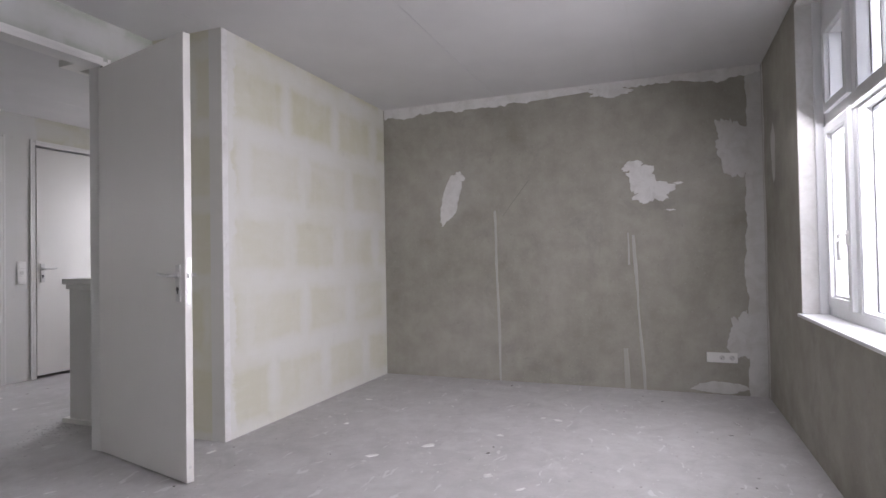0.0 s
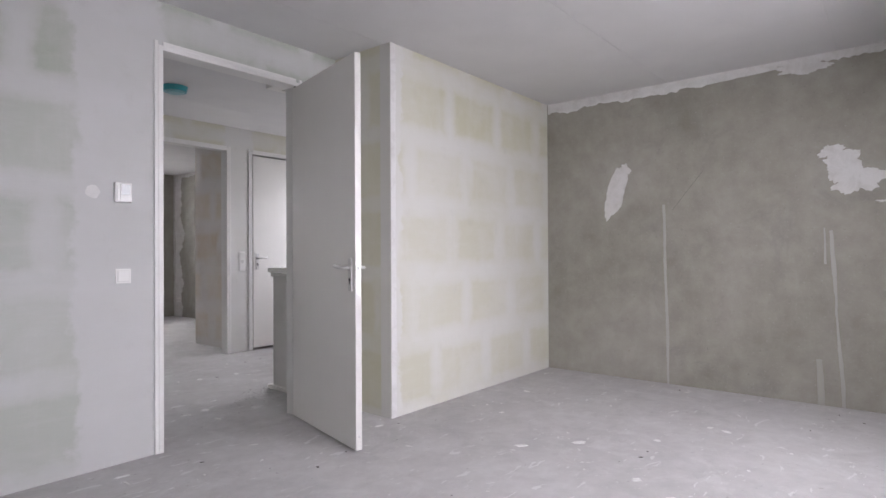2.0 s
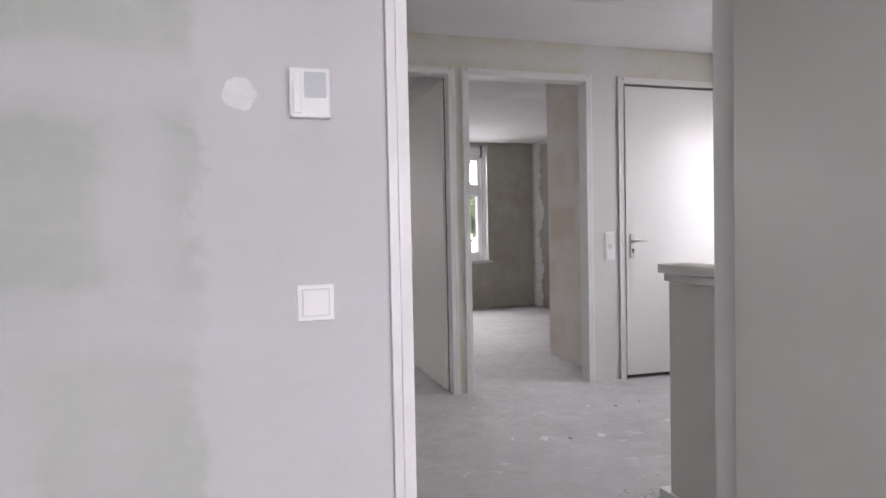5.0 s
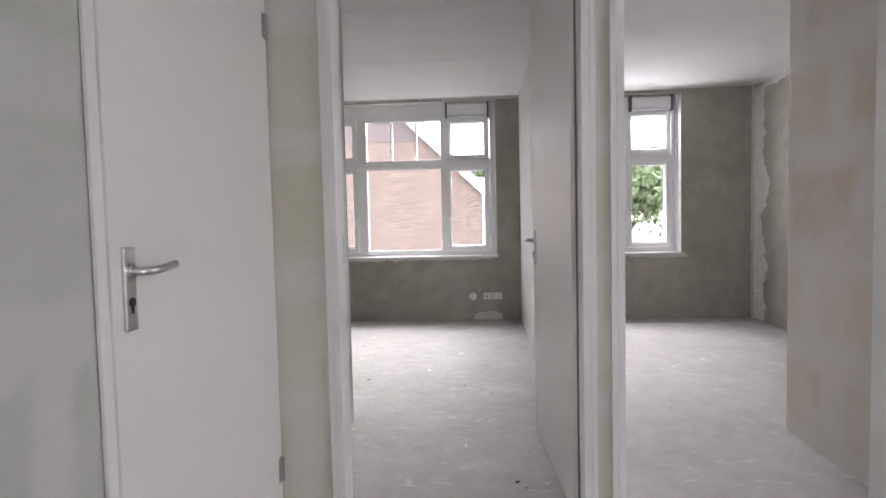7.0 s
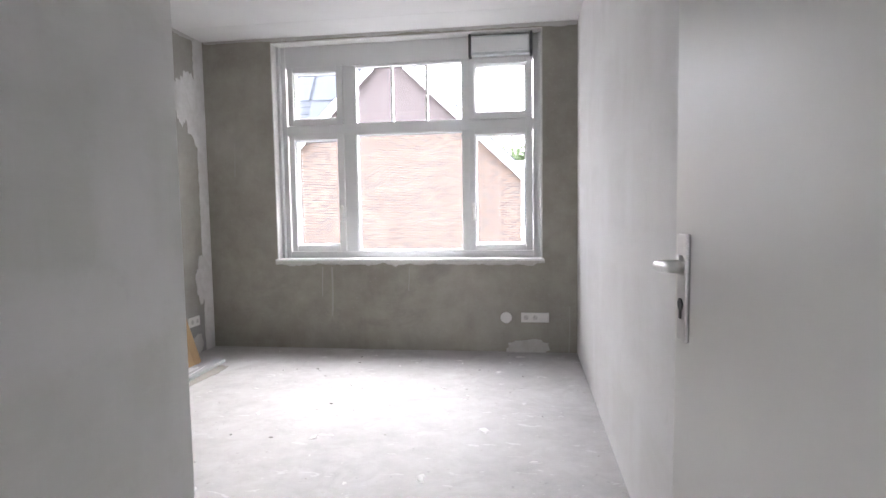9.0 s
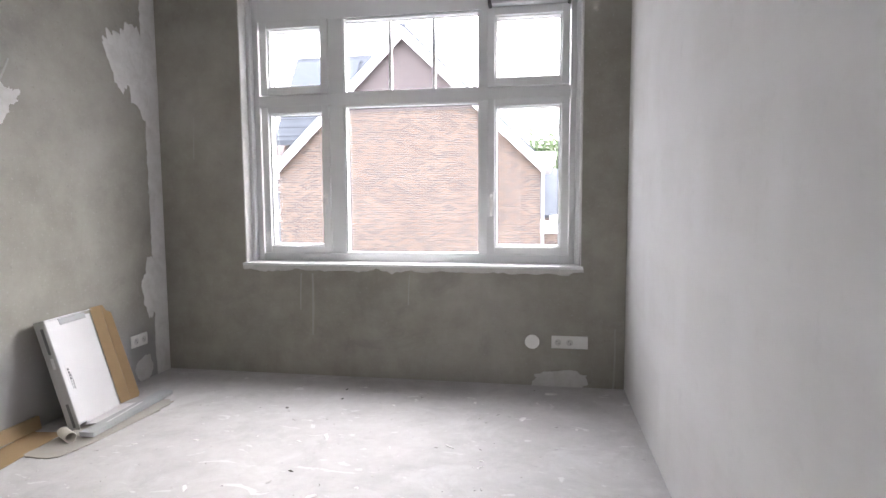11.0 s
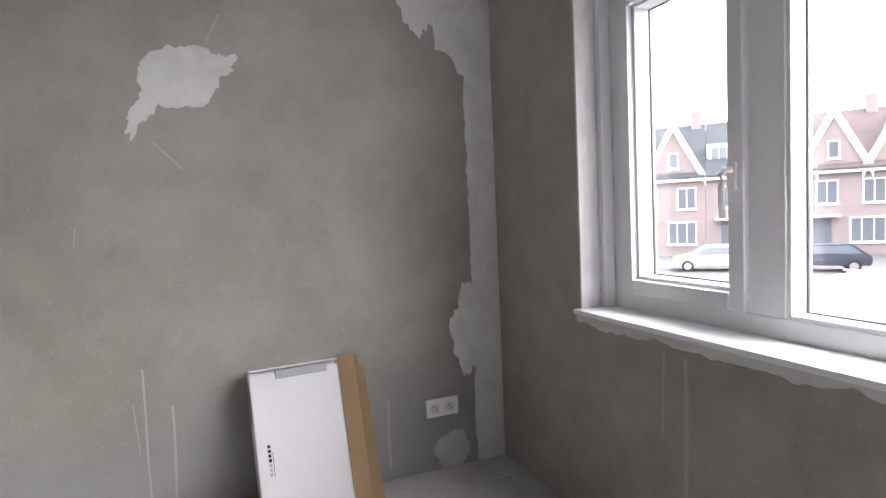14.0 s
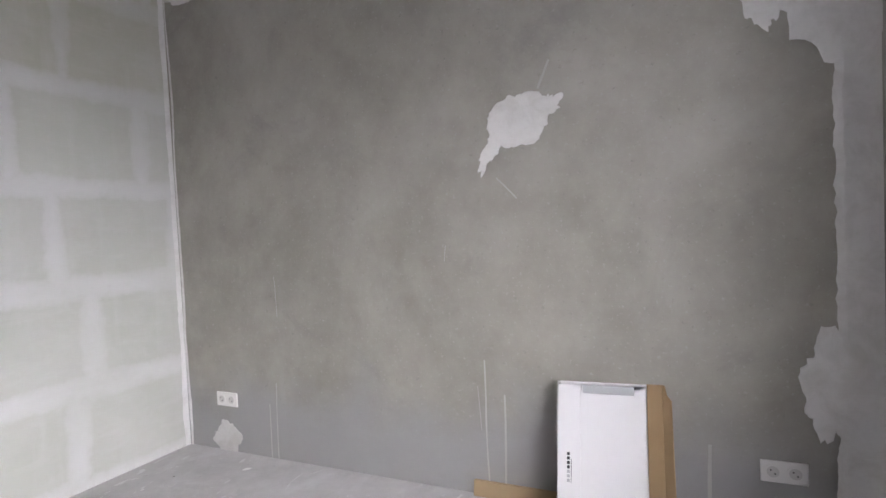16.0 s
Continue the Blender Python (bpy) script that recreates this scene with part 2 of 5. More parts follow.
CEMENT = cement("cement_render")
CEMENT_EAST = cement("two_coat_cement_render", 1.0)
FILLER = filler("white_filler", (0.71, 0.70, 0.69), (0.50, 0.485, 0.455))
FILLER_GREY = filler("grey_filler", (0.60, 0.59, 0.575), (0.44, 0.425, 0.385))
DRIP_FAINT = paint("faint_drip", (0.43, 0.415, 0.38), 0.8, 0.1, 0.2)
TROWEL = paint("dark_trowel_mark", (0.285, 0.272, 0.236), 0.9, 0.12, 0.25)
DRIP = paint("pale_drip", (0.465, 0.455, 0.43), 0.7, 0.1, 0.2)
ROWS_GREEN = (0.544, 0.356, 0.10, 0.578, 0.22, 0.5)
ROWS_YELLOW = (0.42, 0.025, 0.215, 0.02, 0.235, 0.05)
BLOCK_GREEN = blockwork("green_gypsum_blocks", "X", (0.415, 0.435, 0.395), (0.455, 0.47, 0.43), (0.555, 0.552, 0.55), ROWS_GREEN, 0.085, 0.8, 0.4, (3.5, 4.0), (0.375, 0.40, 0.34))
BLOCK_FRONT = blockwork("front_bedroom_gypsum_blocks", "X", (0.445, 0.458, 0.415), (0.485, 0.495, 0.45), (0.60, 0.597, 0.592), (0.45, 0.56, 0.40, 0.22, 0.5, 0.3), 0.058, 0.85, 0.35, None, (0.455, 0.452, 0.375))
BLOCK_YELLOW = blockwork("yellow_gypsum_blocks", "X", (0.56, 0.545, 0.445), (0.595, 0.58, 0.49), (0.65, 0.642, 0.615), ROWS_YELLOW, 0.10, 0.75, 0.5, (2.12, 2.4), (0.535, 0.52, 0.385))
BLOCK_YELLOW_Y = blockwork("yellow_gypsum_blocks_side", "Y", (0.57, 0.55, 0.41), (0.60, 0.58, 0.46), (0.66, 0.655, 0.62), ROWS_GREEN, 0.06, 0.7, 0.3)
BLOCK_GREEN_Y = blockwork("green_gypsum_blocks_side", "Y", (0.40, 0.415, 0.375), (0.435, 0.45, 0.41), (0.52, 0.515, 0.505), ROWS_GREEN, 0.075, 0.8, 0.4)
BLOCK_NICHE = blockwork("niche_gypsum_wall", "Y", (0.60, 0.605, 0.575), (0.63, 0.63, 0.605), (0.74, 0.735, 0.73), ROWS_YELLOW, 0.10, 0.8, 0.5)
BLOCK_WHITE = blockwork("filled_gypsum_wall", "Y", (0.64, 0.625, 0.61), (0.66, 0.645, 0.635), (0.71, 0.70, 0.695), ROWS_YELLOW, 0.10, 0.6, 0.7)
BLOCK_OCHRE = blockwork("ochre_gypsum_blocks", "Y", (0.61, 0.525, 0.42), (0.66, 0.605, 0.515), (0.70, 0.68, 0.66), ROWS_GREEN, 0.12, 0.85, 0.6)
BLOCK_HALL = blockwork("landing_gypsum_blocks", "X", (0.56, 0.54, 0.42), (0.60, 0.585, 0.49), (0.645, 0.638, 0.625), ROWS_YELLOW, 0.08, 0.7, 0.4, (1.2, 1.62))
SCREED = screed()
CEIL = paint("ceiling_plaster", (0.68, 0.672, 0.67), 0.9, 0.06, 0.35)
DOOR = paint("door_white", (0.72, 0.705, 0.675), 0.36, 0.03, 0.06)
FRAME = paint("steel_frame_white", (0.74, 0.73, 0.71), 0.4, 0.04, 0.05)
PVC = paint("window_white", (0.78, 0.785, 0.79), 0.3, 0.03, 0.03)
PLASTIC = paint("socket_white", (0.80, 0.79, 0.77), 0.35, 0.03, 0.02)
# near-black and grey put the shade of small holes and recesses into colour
SLOT = paint("dark_slot", (0.03, 0.03, 0.03), 0.5)
SHADE = paint("socket_shade", (0.64, 0.63, 0.61), 0.4)
STEEL = metal("satin_steel", (0.66, 0.65, 0.64), 0.36)
HINGE = metal("hinge_steel", (0.45, 0.45, 0.45), 0.35)
GLASS = glass_mat()
SEAL = paint("black_seal", (0.09, 0.09, 0.095), 0.6)
# dark grey that stands for the shade in the doors' hinge gaps
GAP_SHADE = paint("gap_shade", (0.17, 0.168, 0.16), 0.6)
TURQ = paint("turquoise_film", (0.05, 0.36, 0.42), 0.3)
VENT_GREY = paint("vent_grey", (0.64, 0.66, 0.67), 0.35)
CARD = paint("brown_cardboard", (0.36, 0.245, 0.13), 0.8, 0.15, 0.3)
CARD_WHITE = paint("white_cardboard", (0.72, 0.71, 0.72), 0.6, 0.05, 0.1)
CARD_PRINT = paint("grey_print", (0.50, 0.495, 0.49), 0.6, 0.2, 0.1)
PRINT_DARK = paint("dark_grey_print", (0.17, 0.17, 0.175), 0.6, 0.3, 0.1)
INK = paint("black_ink", (0.03, 0.03, 0.035), 0.5)
GREYBAR = paint("grey_bar", (0.41, 0.42, 0.43), 0.6, 0.12, 0.2)
WOOD = paint("raw_wood", (0.46, 0.34, 0.20), 0.7, 0.2, 0.3)
BRICK = brick_mat("gable_brick", (0.20, 0.125, 0.083), (0.062, 0.043, 0.034), (0.205, 0.186, 0.162))
BRICK_DARK = brick_mat("dark_gable_brick", (0.122, 0.094, 0.086), (0.088, 0.068, 0.062), (0.15, 0.135, 0.128))
BRICK_FAR = brick_mat("far_brick", (0.26, 0.19, 0.155), (0.20, 0.15, 0.125), (0.28, 0.255, 0.235))
ROOF = tile_mat("roof_tiles", (0.050, 0.056, 0.062), (0.072, 0.079, 0.087))
ROOF_FAR = tile_mat("far_roof_tiles", (0.040, 0.045, 0.047), (0.058, 0.064, 0.066))
ROOF_RED = tile_mat("red_roof_tiles", (0.085, 0.062, 0.056), (0.11, 0.082, 0.075))
SOLAR = paint("solar_glass", (0.05, 0.06, 0.075), 0.25)
TRIMW = paint("outdoor_white", (0.78, 0.78, 0.78), 0.45, 0.05)
ZINC = paint("zinc_pipe", (0.50, 0.51, 0.53), 0.5)
ASPH = paint("street_paving", (0.10, 0.095, 0.09), 0.9, 0.3, 0.4)
PAVE = paint("pale_paving", (0.26, 0.25, 0.24), 0.9, 0.2, 0.4)
DARKPANE = paint("far_window_pane", (0.13, 0.14, 0.15), 0.1)
LEAF = leaf_mat("leaves", (0.06, 0.10, 0.035), (0.12, 0.16, 0.07))
BARK = paint("bark", (0.09, 0.07, 0.05), 0.9, 0.3, 0.5)
CARS = [paint("car_silver", (0.45, 0.46, 0.47), 0.25), paint("car_dark", (0.05, 0.055, 0.07), 0.25), paint("car_white", (0.75, 0.75, 0.76), 0.25)]
VAN = paint("van_white", (0.62, 0.62, 0.63), 0.3)
TYRE = paint("tyre", (0.02, 0.02, 0.02), 0.8)


# ---- mesh tools ----
def part(name, bm, material, parent=None, label="", smooth=False):
    me = bpy.data.meshes.new(name)
    bmesh.ops.recalc_face_normals(bm, faces=bm.faces)
    if smooth:
        for f in bm.faces:
            f.smooth = True
    bm.to_mesh(me)
    bm.free()
    me.materials.append(material)
    ob = new(name, me)
    ob.parent = parent
    if label:
        ob["label"] = label
    return ob


def thing(name, m, label, category, group="", kind=""):
    ob = new(name)
    ob.empty_display_size = 0.1
    ob.matrix_world = m
    return tagged(ob, label, category, group, kind)


def box(bm, x0, x1, y0, y1, z0, z1, bevel=0.0, m=None):
    out = bmesh.ops.create_cube(bm, size=1.0)
    vs = out["verts"]
    for v in vs:
        v.co = Vector(((x0 + x1) / 2 + v.co.x * (x1 - x0), (y0 + y1) / 2 + v.co.y * (y1 - y0), (z0 + z1) / 2 + v.co.z * (z1 - z0)))
    if bevel:
        es = list({e for v in vs for e in v.link_edges})
        r = bmesh.ops.bevel(bm, geom=es, offset=bevel, segments=2, affect="EDGES", profile=0.6)
        vs = list({v for f in r["faces"] for v in f.verts} | {v for v in vs if v.is_valid})
    if m is not None:
        bmesh.ops.transform(bm, matrix=m, verts=[v for v in vs if v.is_valid])
    return bm


def one_box(x0, x1, y0, y1, z0, z1, bevel=0.0, m=None):
    return box(bmesh.new(), x0, x1, y0, y1, z0, z1, bevel, m)


def rod(bm, a, b, r, r2=None, seg=16, caps=True):
    a, b = Vector(a), Vector(b)
    d = b - a
    m = Matrix.Translation((a + b) / 2) @ d.to_track_quat("Z", "Y").to_matrix().to_4x4()
    bmesh.ops.create_cone(bm, cap_ends=caps, segments=seg, radius1=r, radius2=r if r2 is None else r2, depth=d.length, matrix=m)
    return bm


def sweep(bm, pts, r, seg=10):
    """A round bar along a few points."""
    pts = [Vector(p) for p in pts]
    rings = []
    for i, p in enumerate(pts):
        d = (pts[min(i + 1, len(pts) - 1)] - pts[max(i - 1, 0)]).normalized()
        q = d.to_track_quat("Z", "Y")
        rings.append([bm.verts.new(p + q @ Vector((r * math.cos(2 * math.pi * k / seg), r * math.sin(2 * math.pi * k / seg), 0))) for k in range(seg)])
    for a, b in zip(rings, rings[1:]):
        for k in range(seg):
            bm.faces.new((a[k], a[(k + 1) % seg], b[(k + 1) % seg], b[k]))
    bm.faces.new(rings[0])
    bm.faces.new(rings[-1])
    return bm


def ring(bm, x0, x1, z0, z1, w, y0, y1, bevel=0.004):
    """A rectangular frame of four rails, in the plane of x and z."""
    box(bm, x0, x0 + w, y0, y1, z0, z1, bevel)
    box(bm, x1 - w, x1, y0, y1, z0, z1, bevel)
    box(bm, x0 + w, x1 - w, y0, y1, z0, z0 + w, bevel)
    box(bm, x0 + w, x1 - w, y0, y1, z1 - w, z1, bevel)
    return bm


def walls(name, material, along, lo, hi, near, far, z0, z1, holes=(), label="", parent=None):
    """A wall along x or y from lo to hi, between the planes near and far, with openings (lo, hi, z0, z1) cut through it."""
    us = sorted({lo, hi, *[min(max(h[k], lo), hi) for h in holes for k in (0, 1)]})
    zs = sorted({z0, z1, *[min(max(h[k], z0), z1) for h in holes for k in (2, 3)]})
    solid = {(i, j): not any(h[0] < (us[i] + us[i + 1]) / 2 < h[1] and h[2] < (zs[j] + zs[j + 1]) / 2 < h[3] for h in holes)
             for i in range(len(us) - 1) for j in range(len(zs) - 1)}
    bm = bmesh.new()
    made = {}

    def vert(u, d, z):
        p = (u, d, z) if along == "x" else (d, u, z)
        if p not in made:
            made[p] = bm.verts.new(p)
        return made[p]

    for (i, j), full in solid.items():
        if not full:
            continue
        a, b, c, d = us[i], us[i + 1], zs[j], zs[j + 1]
        for dd in (near, far):
            bm.faces.new([vert(u, dd, z) for u, z in ((a, c), (b, c), (b, d), (a, d))])
        for key, (u0, y0, u1, y1) in (((i - 1, j), (a, c, a, d)), ((i + 1, j), (b, c, b, d)), ((i, j - 1), (a, c, b, c)), ((i, j + 1), (a, d, b, d))):
            if not solid.get(key, False):
                bm.faces.new([vert(u0, near, y0), vert(u1, near, y1), vert(u1, far, y1), vert(u0, far, y0)])
    ob = part(name, bm, material, parent)
    return tagged(ob, label, "wall", kind="structure")


def on_wall(axis, plane, side):
    """Local (u, out, z) to the world, for a wall in the plane axis = plane that is seen from side +1 or -1."""
    if axis == "x":
        return Matrix(((0, side, 0, plane), (1, 0, 0, 0), (0, 0, 1, 0), (0, 0, 0, 1)))
    return Matrix(((1, 0, 0, 0), (0, side, 0, plane), (0, 0, 1, 0), (0, 0, 0, 1)))


def blot(m, u, z, ru, rz, seed, rag=0.25, lean=0.0, thick=0.004, n=72):
    """A smear of filler with a ragged edge, thickest in the middle."""
    bm = bmesh.new()
    rings = []
    for s, h in ((0.0, thick), (0.45, thick), (0.8, thick * 0.75), (0.95, thick * 0.55), (1.0, 0.0006)):
        row = []
        for k in range(n if s else 1):
            a = 2 * math.pi * k / n
            q = Vector((math.cos(a), math.sin(a), 0))
            w = 1 + rag * (noise.noise(q * 1.3 + Vector((seed, 0, 0))) * 1.3 + 0.55 * noise.noise(q * 4 + Vector((0, seed, 0))) + 0.4 * noise.noise(q * 11 + Vector((0, 0, seed))))
            du, dz = ru * q.x * w * s, rz * q.y * w * s
            hh = h * (1 + 0.25 * noise.noise(Vector((du * 18, dz * 18, seed)))) if s < 1 else h
            row.append(bm.verts.new(m @ Vector((u + du + lean * dz, hh, z + dz))))
        rings.append(row)
    for k in range(n):
        bm.faces.new((rings[0][0], rings[1][k], rings[1][(k + 1) % n]))
    for a, b in zip(rings[1:], rings[2:]):
        for k in range(n):
            bm.faces.new((a[k], b[k], b[(k + 1) % n], a[(k + 1) % n]))
    return bm


def strip(m, a, b, w0, w1, seed, rag=0.3, thick=0.003, step=0.015, straight=False):
    """A band of filler from a to b in (u, z): w0 to one side and w1 to the other, with ragged edges; one edge may stay straight."""
    a, b = Vector(a), Vector(b)
    d = b - a
    side = Vector((-d.y, d.x)).normalized()
    n = max(3, int(d.length / step))
    bm = bmesh.new()
    rows = []
    for k in range(n + 1):
        s = k * d.length / n
        p = a + d * (k / n)
        if max(w0, w1) < 0.02:
            p = p + side * 0.014 * noise.noise(Vector((s * 1.9, seed, 2.0)))

        def edge(w, o):
            f = 1 + rag * (1.6 * noise.noise(Vector((s * 2.3, seed, o))) + 0.8 * noise.noise(Vector((s * 9, seed + 3, o))) + 0.5 * noise.noise(Vector((s * 30, seed + 7, o))))
            return w * max(f, 0.12)

        e0 = w0 if straight else edge(w0, 0.0)
        e1 = edge(w1, 5.0)
        cut = ((-e0, 0.0006), (-e0 * 0.8, thick), (e1 * 0.7, thick), (e1, 0.0006))
        rows.append([bm.verts.new(m @ Vector((p.x + side.x * o, h, p.y + side.y * o))) for o, h in cut])
    for r, s in zip(rows, rows[1:]):
        for k in range(3):
            bm.faces.new((r[k], r[k + 1], s[k + 1], s[k]))
    return bm


# ---- the shell of the house ----
N_DOOR = (2.575, 3.56)
SE_DOOR = (2.66, 3.64)
SW_DOOR = (1.558, 2.562)
TOI_DOOR = (0.36, 1.285)
BATH_DOOR = (4.575, 5.562)
DH = 2.365
S_WIN = (2.906, 5.152, 0.755, 2.585)
SW_WIN = (0.80, 2.03, 0.755, 2.585)
N_WIN1 = (1.20, 2.92, 0.755, 2.585)
N_WIN2 = (3.70, 4.90, 0.755, 2.585)
W_WIN = (4.85, 5.95, 0.9, 2.3)

wall_west = walls("wall_west", CEMENT, "y", SY - 0.36, NY + 0.36, WX, WX - 0.34, 0, H, [W_WIN], "dark grey cement-rendered outer wall with white filler patches")
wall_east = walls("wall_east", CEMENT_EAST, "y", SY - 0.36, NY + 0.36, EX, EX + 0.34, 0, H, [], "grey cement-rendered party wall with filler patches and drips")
wall_south = walls("wall_south", CEMENT, "x", WX, EX, SY, SY - 0.36, 0, H, [S_WIN, SW_WIN], "grey cement-rendered front wall with two window openings")
wall_north = walls("wall_north", CEMENT, "x", WX, EX, NY, NY + 0.36, 0, H, [N_WIN1, N_WIN2], "grey cement-rendered rear wall with two window openings")
wall_bedroom = walls("wall_bedroom", BLOCK_GREEN, "x", 2.235, EX, 7.24, 7.14, 0, H, [(*N_DOOR, -1, DH)], "pale green gypsum block wall with white filled joints")
wall_stair_north = walls("wall_stair_north", BLOCK_YELLOW, "x", WX, 2.235, 7.82, 7.72, 0, H, [], "yellowish gypsum block wall round the stairs, filled joints")
wall_stair_east = walls("wall_stair_east", BLOCK_YELLOW_Y, "y", 7.14, 7.72, 2.235, 2.135, 0, H, [], "narrow yellowish gypsum block wall beside the bedroom door")
wall_hall_south = walls("wall_hall_south", BLOCK_HALL, "x", WX, 3.87, 4.55, 4.45, 0, H, [(*SE_DOOR, -1, DH), (*SW_DOOR, -1, DH), (*TOI_DOOR, -1, DH)], "pale gypsum block wall with three doorways")
wall_niche = walls("wall_niche", BLOCK_NICHE, "y", 3.365, 4.50, 3.862, 3.97, 0, H, [], "pale filled gypsum wall just inside the front bedroom")
wall_bath = walls("wall_bath", BLOCK_GREEN_Y, "y", 4.50, 7.14, 3.87, 3.97, 0, H, [(*BATH_DOOR, -1, DH)], "pale green gypsum block wall with bathroom door")
wall_bath_south = walls("wall_bath_south", BLOCK_FRONT, "x", 3.97, EX, 3.365, 3.465, 0, H, [], "pale grey-green gypsum block wall with white joints")
wall_between = walls("wall_between", BLOCK_WHITE, "y", SY, 4.45, 2.635, 2.53, 0, H, [], "smoothly filled white gypsum partition between bedrooms")
wall_toilet = walls("wall_toilet", BLOCK_OCHRE, "y", 3.47, 4.45, 1.40, 1.30, 0, H, [], "gypsum block toilet wall with ochre patches and white filler")
wall_toilet_south = walls("wall_toilet_south", BLOCK_OCHRE, "x", WX, 1.30, 3.47, 3.57, 0, H, [], "gypsum block wall behind the toilet")

floor = tagged(part("floor", one_box(WX - 0.34, EX + 0.34, SY - 0.36, NY + 0.36, -0.3, 0), SCREED), "bare pale grey screed floor with plaster splashes", "floor", kind="structure")
cb = bmesh.new()
edges_y = [SY - 0.36] + [y for y in [8.985 + 1.232 * k for k in range(-7, 2)] if SY < y < NY] + [NY + 0.36]
for y0, y1 in zip(edges_y, edges_y[1:]):
    box(cb, WX - 0.34, EX + 0.34, y0 + 0.0015, y1 - 0.0015, H, H + 0.06, 0.0012)
box(cb, WX - 0.34, EX + 0.34, SY - 0.36, NY + 0.36, H + 0.004, H + 0.3)
ceiling = tagged(part("ceiling", cb, CEIL), "white plastered ceiling of broad panels with fine seams", "ceiling", kind="structure")


# ---- doors ----
def lever(parent, x, y, out, toward, key=True, up=0.0):
    """Lever handle on a long plate: x along the leaf, y its face, out the way it stands off, toward the way the lever points."""
    plate = part("handle_plate", one_box(x - 0.021, x + 0.021, min(y, y + out * 0.008), max(y, y + out * 0.008), 0.93 + up, 1.12 + up, 0.003), STEEL, parent, "satin steel handle plate")
    bm = bmesh.new()
    rod(bm, (x, y, 1.065 + up), (x, y + out * 0.014, 1.065 + up), 0.018)
    s = toward
    sweep(bm, [(x, y + out * 0.010, 1.065 + up), (x, y + out * 0.040, 1.065 + up), (x + s * 0.010, y + out * 0.052, 1.065 + up), (x + s * 0.03, y + out * 0.055, 1.066 + up), (x + s * 0.07, y + out * 0.053, 1.068 + up), (x + s * 0.112, y + out * 0.050, 1.073 + up)], 0.0095, 12)
    part("lever", bm, STEEL, parent, "satin steel lever", True)
    if key:
        kb = bmesh.new()
        rod(kb, (x, y + out * 0.006, 0.995 + up), (x, y + out * 0.0105, 0.995 + up), 0.011)
        box(kb, x - 0.004, x + 0.004, min(y + out * 0.006, y + out * 0.0105), max(y + out * 0.006, y + out * 0.0105), 0.97 + up, 0.995 + up)
        part("keyhole", kb, SLOT, parent, "dark keyhole")
    return plate


def door_leaf(name, m, width, label, swing_face=1, plates=(1, -1), height=2.315, up=0.0, gap=0.012):
    """A flush leaf hinged at the local origin, reaching along +x; y is its thickness."""
    d = thing(name, m, label, "door", kind="structure")
    part("leaf", one_box(0.003, width, -0.02, 0.02, gap, height, 0.003), DOOR, d)
    for out in plates:
        lever(d, width - 0.055, out * 0.02, out, -1, True, up)
    e = bmesh.new()
    box(e, width - 0.001, width + 0.0015, -0.011, 0.011, 0.91, 1.15)
    part("lock_plate", e, STEEL, d, "steel lock plate in the door edge")
    e = bmesh.new()
    box(e, width + 0.0012, width + 0.010, -0.006, 0.006, 1.05, 1.075, 0.002)
    box(e, width + 0.0012, width + 0.003, -0.007, 0.007, 0.965, 0.995)
    part("latch", e, HINGE, d, "grey latch bolt")
    e = bmesh.new()
    rod(e, (width - 0.0005, 0, 0.09), (width + 0.002, 0, 0.09), 0.008)
    part("edge_stud", e, STEEL, d)
    for z in (0.26, 1.94, 2.15):
        h = bmesh.new()
        rod(h, (-0.004, swing_face * 0.024, z - 0.045), (-0.004, swing_face * 0.024, z - 0.001), 0.0085)
        rod(h, (-0.004, swing_face * 0.024, z + 0.001), (-0.004, swing_face * 0.024, z + 0.045), 0.0085)
        box(h, 0.0, 0.022, min(swing_face * 0.019, swing_face * 0.022), max(swing_face * 0.019, swing_face * 0.022), z - 0.045, z + 0.045)
        part("hinge", h, HINGE, d, "grey steel hinge")
    return d


def door_frame(name, along, lo, hi, near, far, label, lip=0.022):
    """A pressed-steel frame lining an opening from lo to hi through a wall between near and far."""
    n0, f0 = min(near, far) - 0.012, max(near, far) + 0.012
    fr = thing(name, Matrix(), label, "door frame", "door frames", "structure")
    w = 0.028
    for nm, a, b, z0, z1 in (("jamb", lo, lo + w, 0, DH), ("jamb", hi - w, hi, 0, DH), ("head", lo + w, hi - w, DH - w, DH)):
        bm = bmesh.new()

        def bx(u0, u1, d0, d1, za, zb, bv=0.002):
            if along == "x":
                box(bm, u0, u1, d0, d1, za, zb, bv)
            else:
                box(bm, d0, d1, u0, u1, za, zb, bv)

        bx(a, b, n0, f0, z0, z1)
        if nm == "jamb":
            out = -lip if a == lo else lip
            u0, u1 = (a + out, a - 0.0005) if a == lo else (b + 0.0005, b + out)
            bx(u0, u1, n0, n0 + 0.010, z0, z1 + lip)
            bx(u0, u1, f0 - 0.010, f0, z0, z1 + lip)
        else:
            bx(a, b, n0, n0 + 0.010, z1 + 0.0005, z1 + lip)
            bx(a, b, f0 - 0.010, f0, z1 + 0.0005, z1 + lip)
        part(nm, bm, FRAME, fr)
    return fr


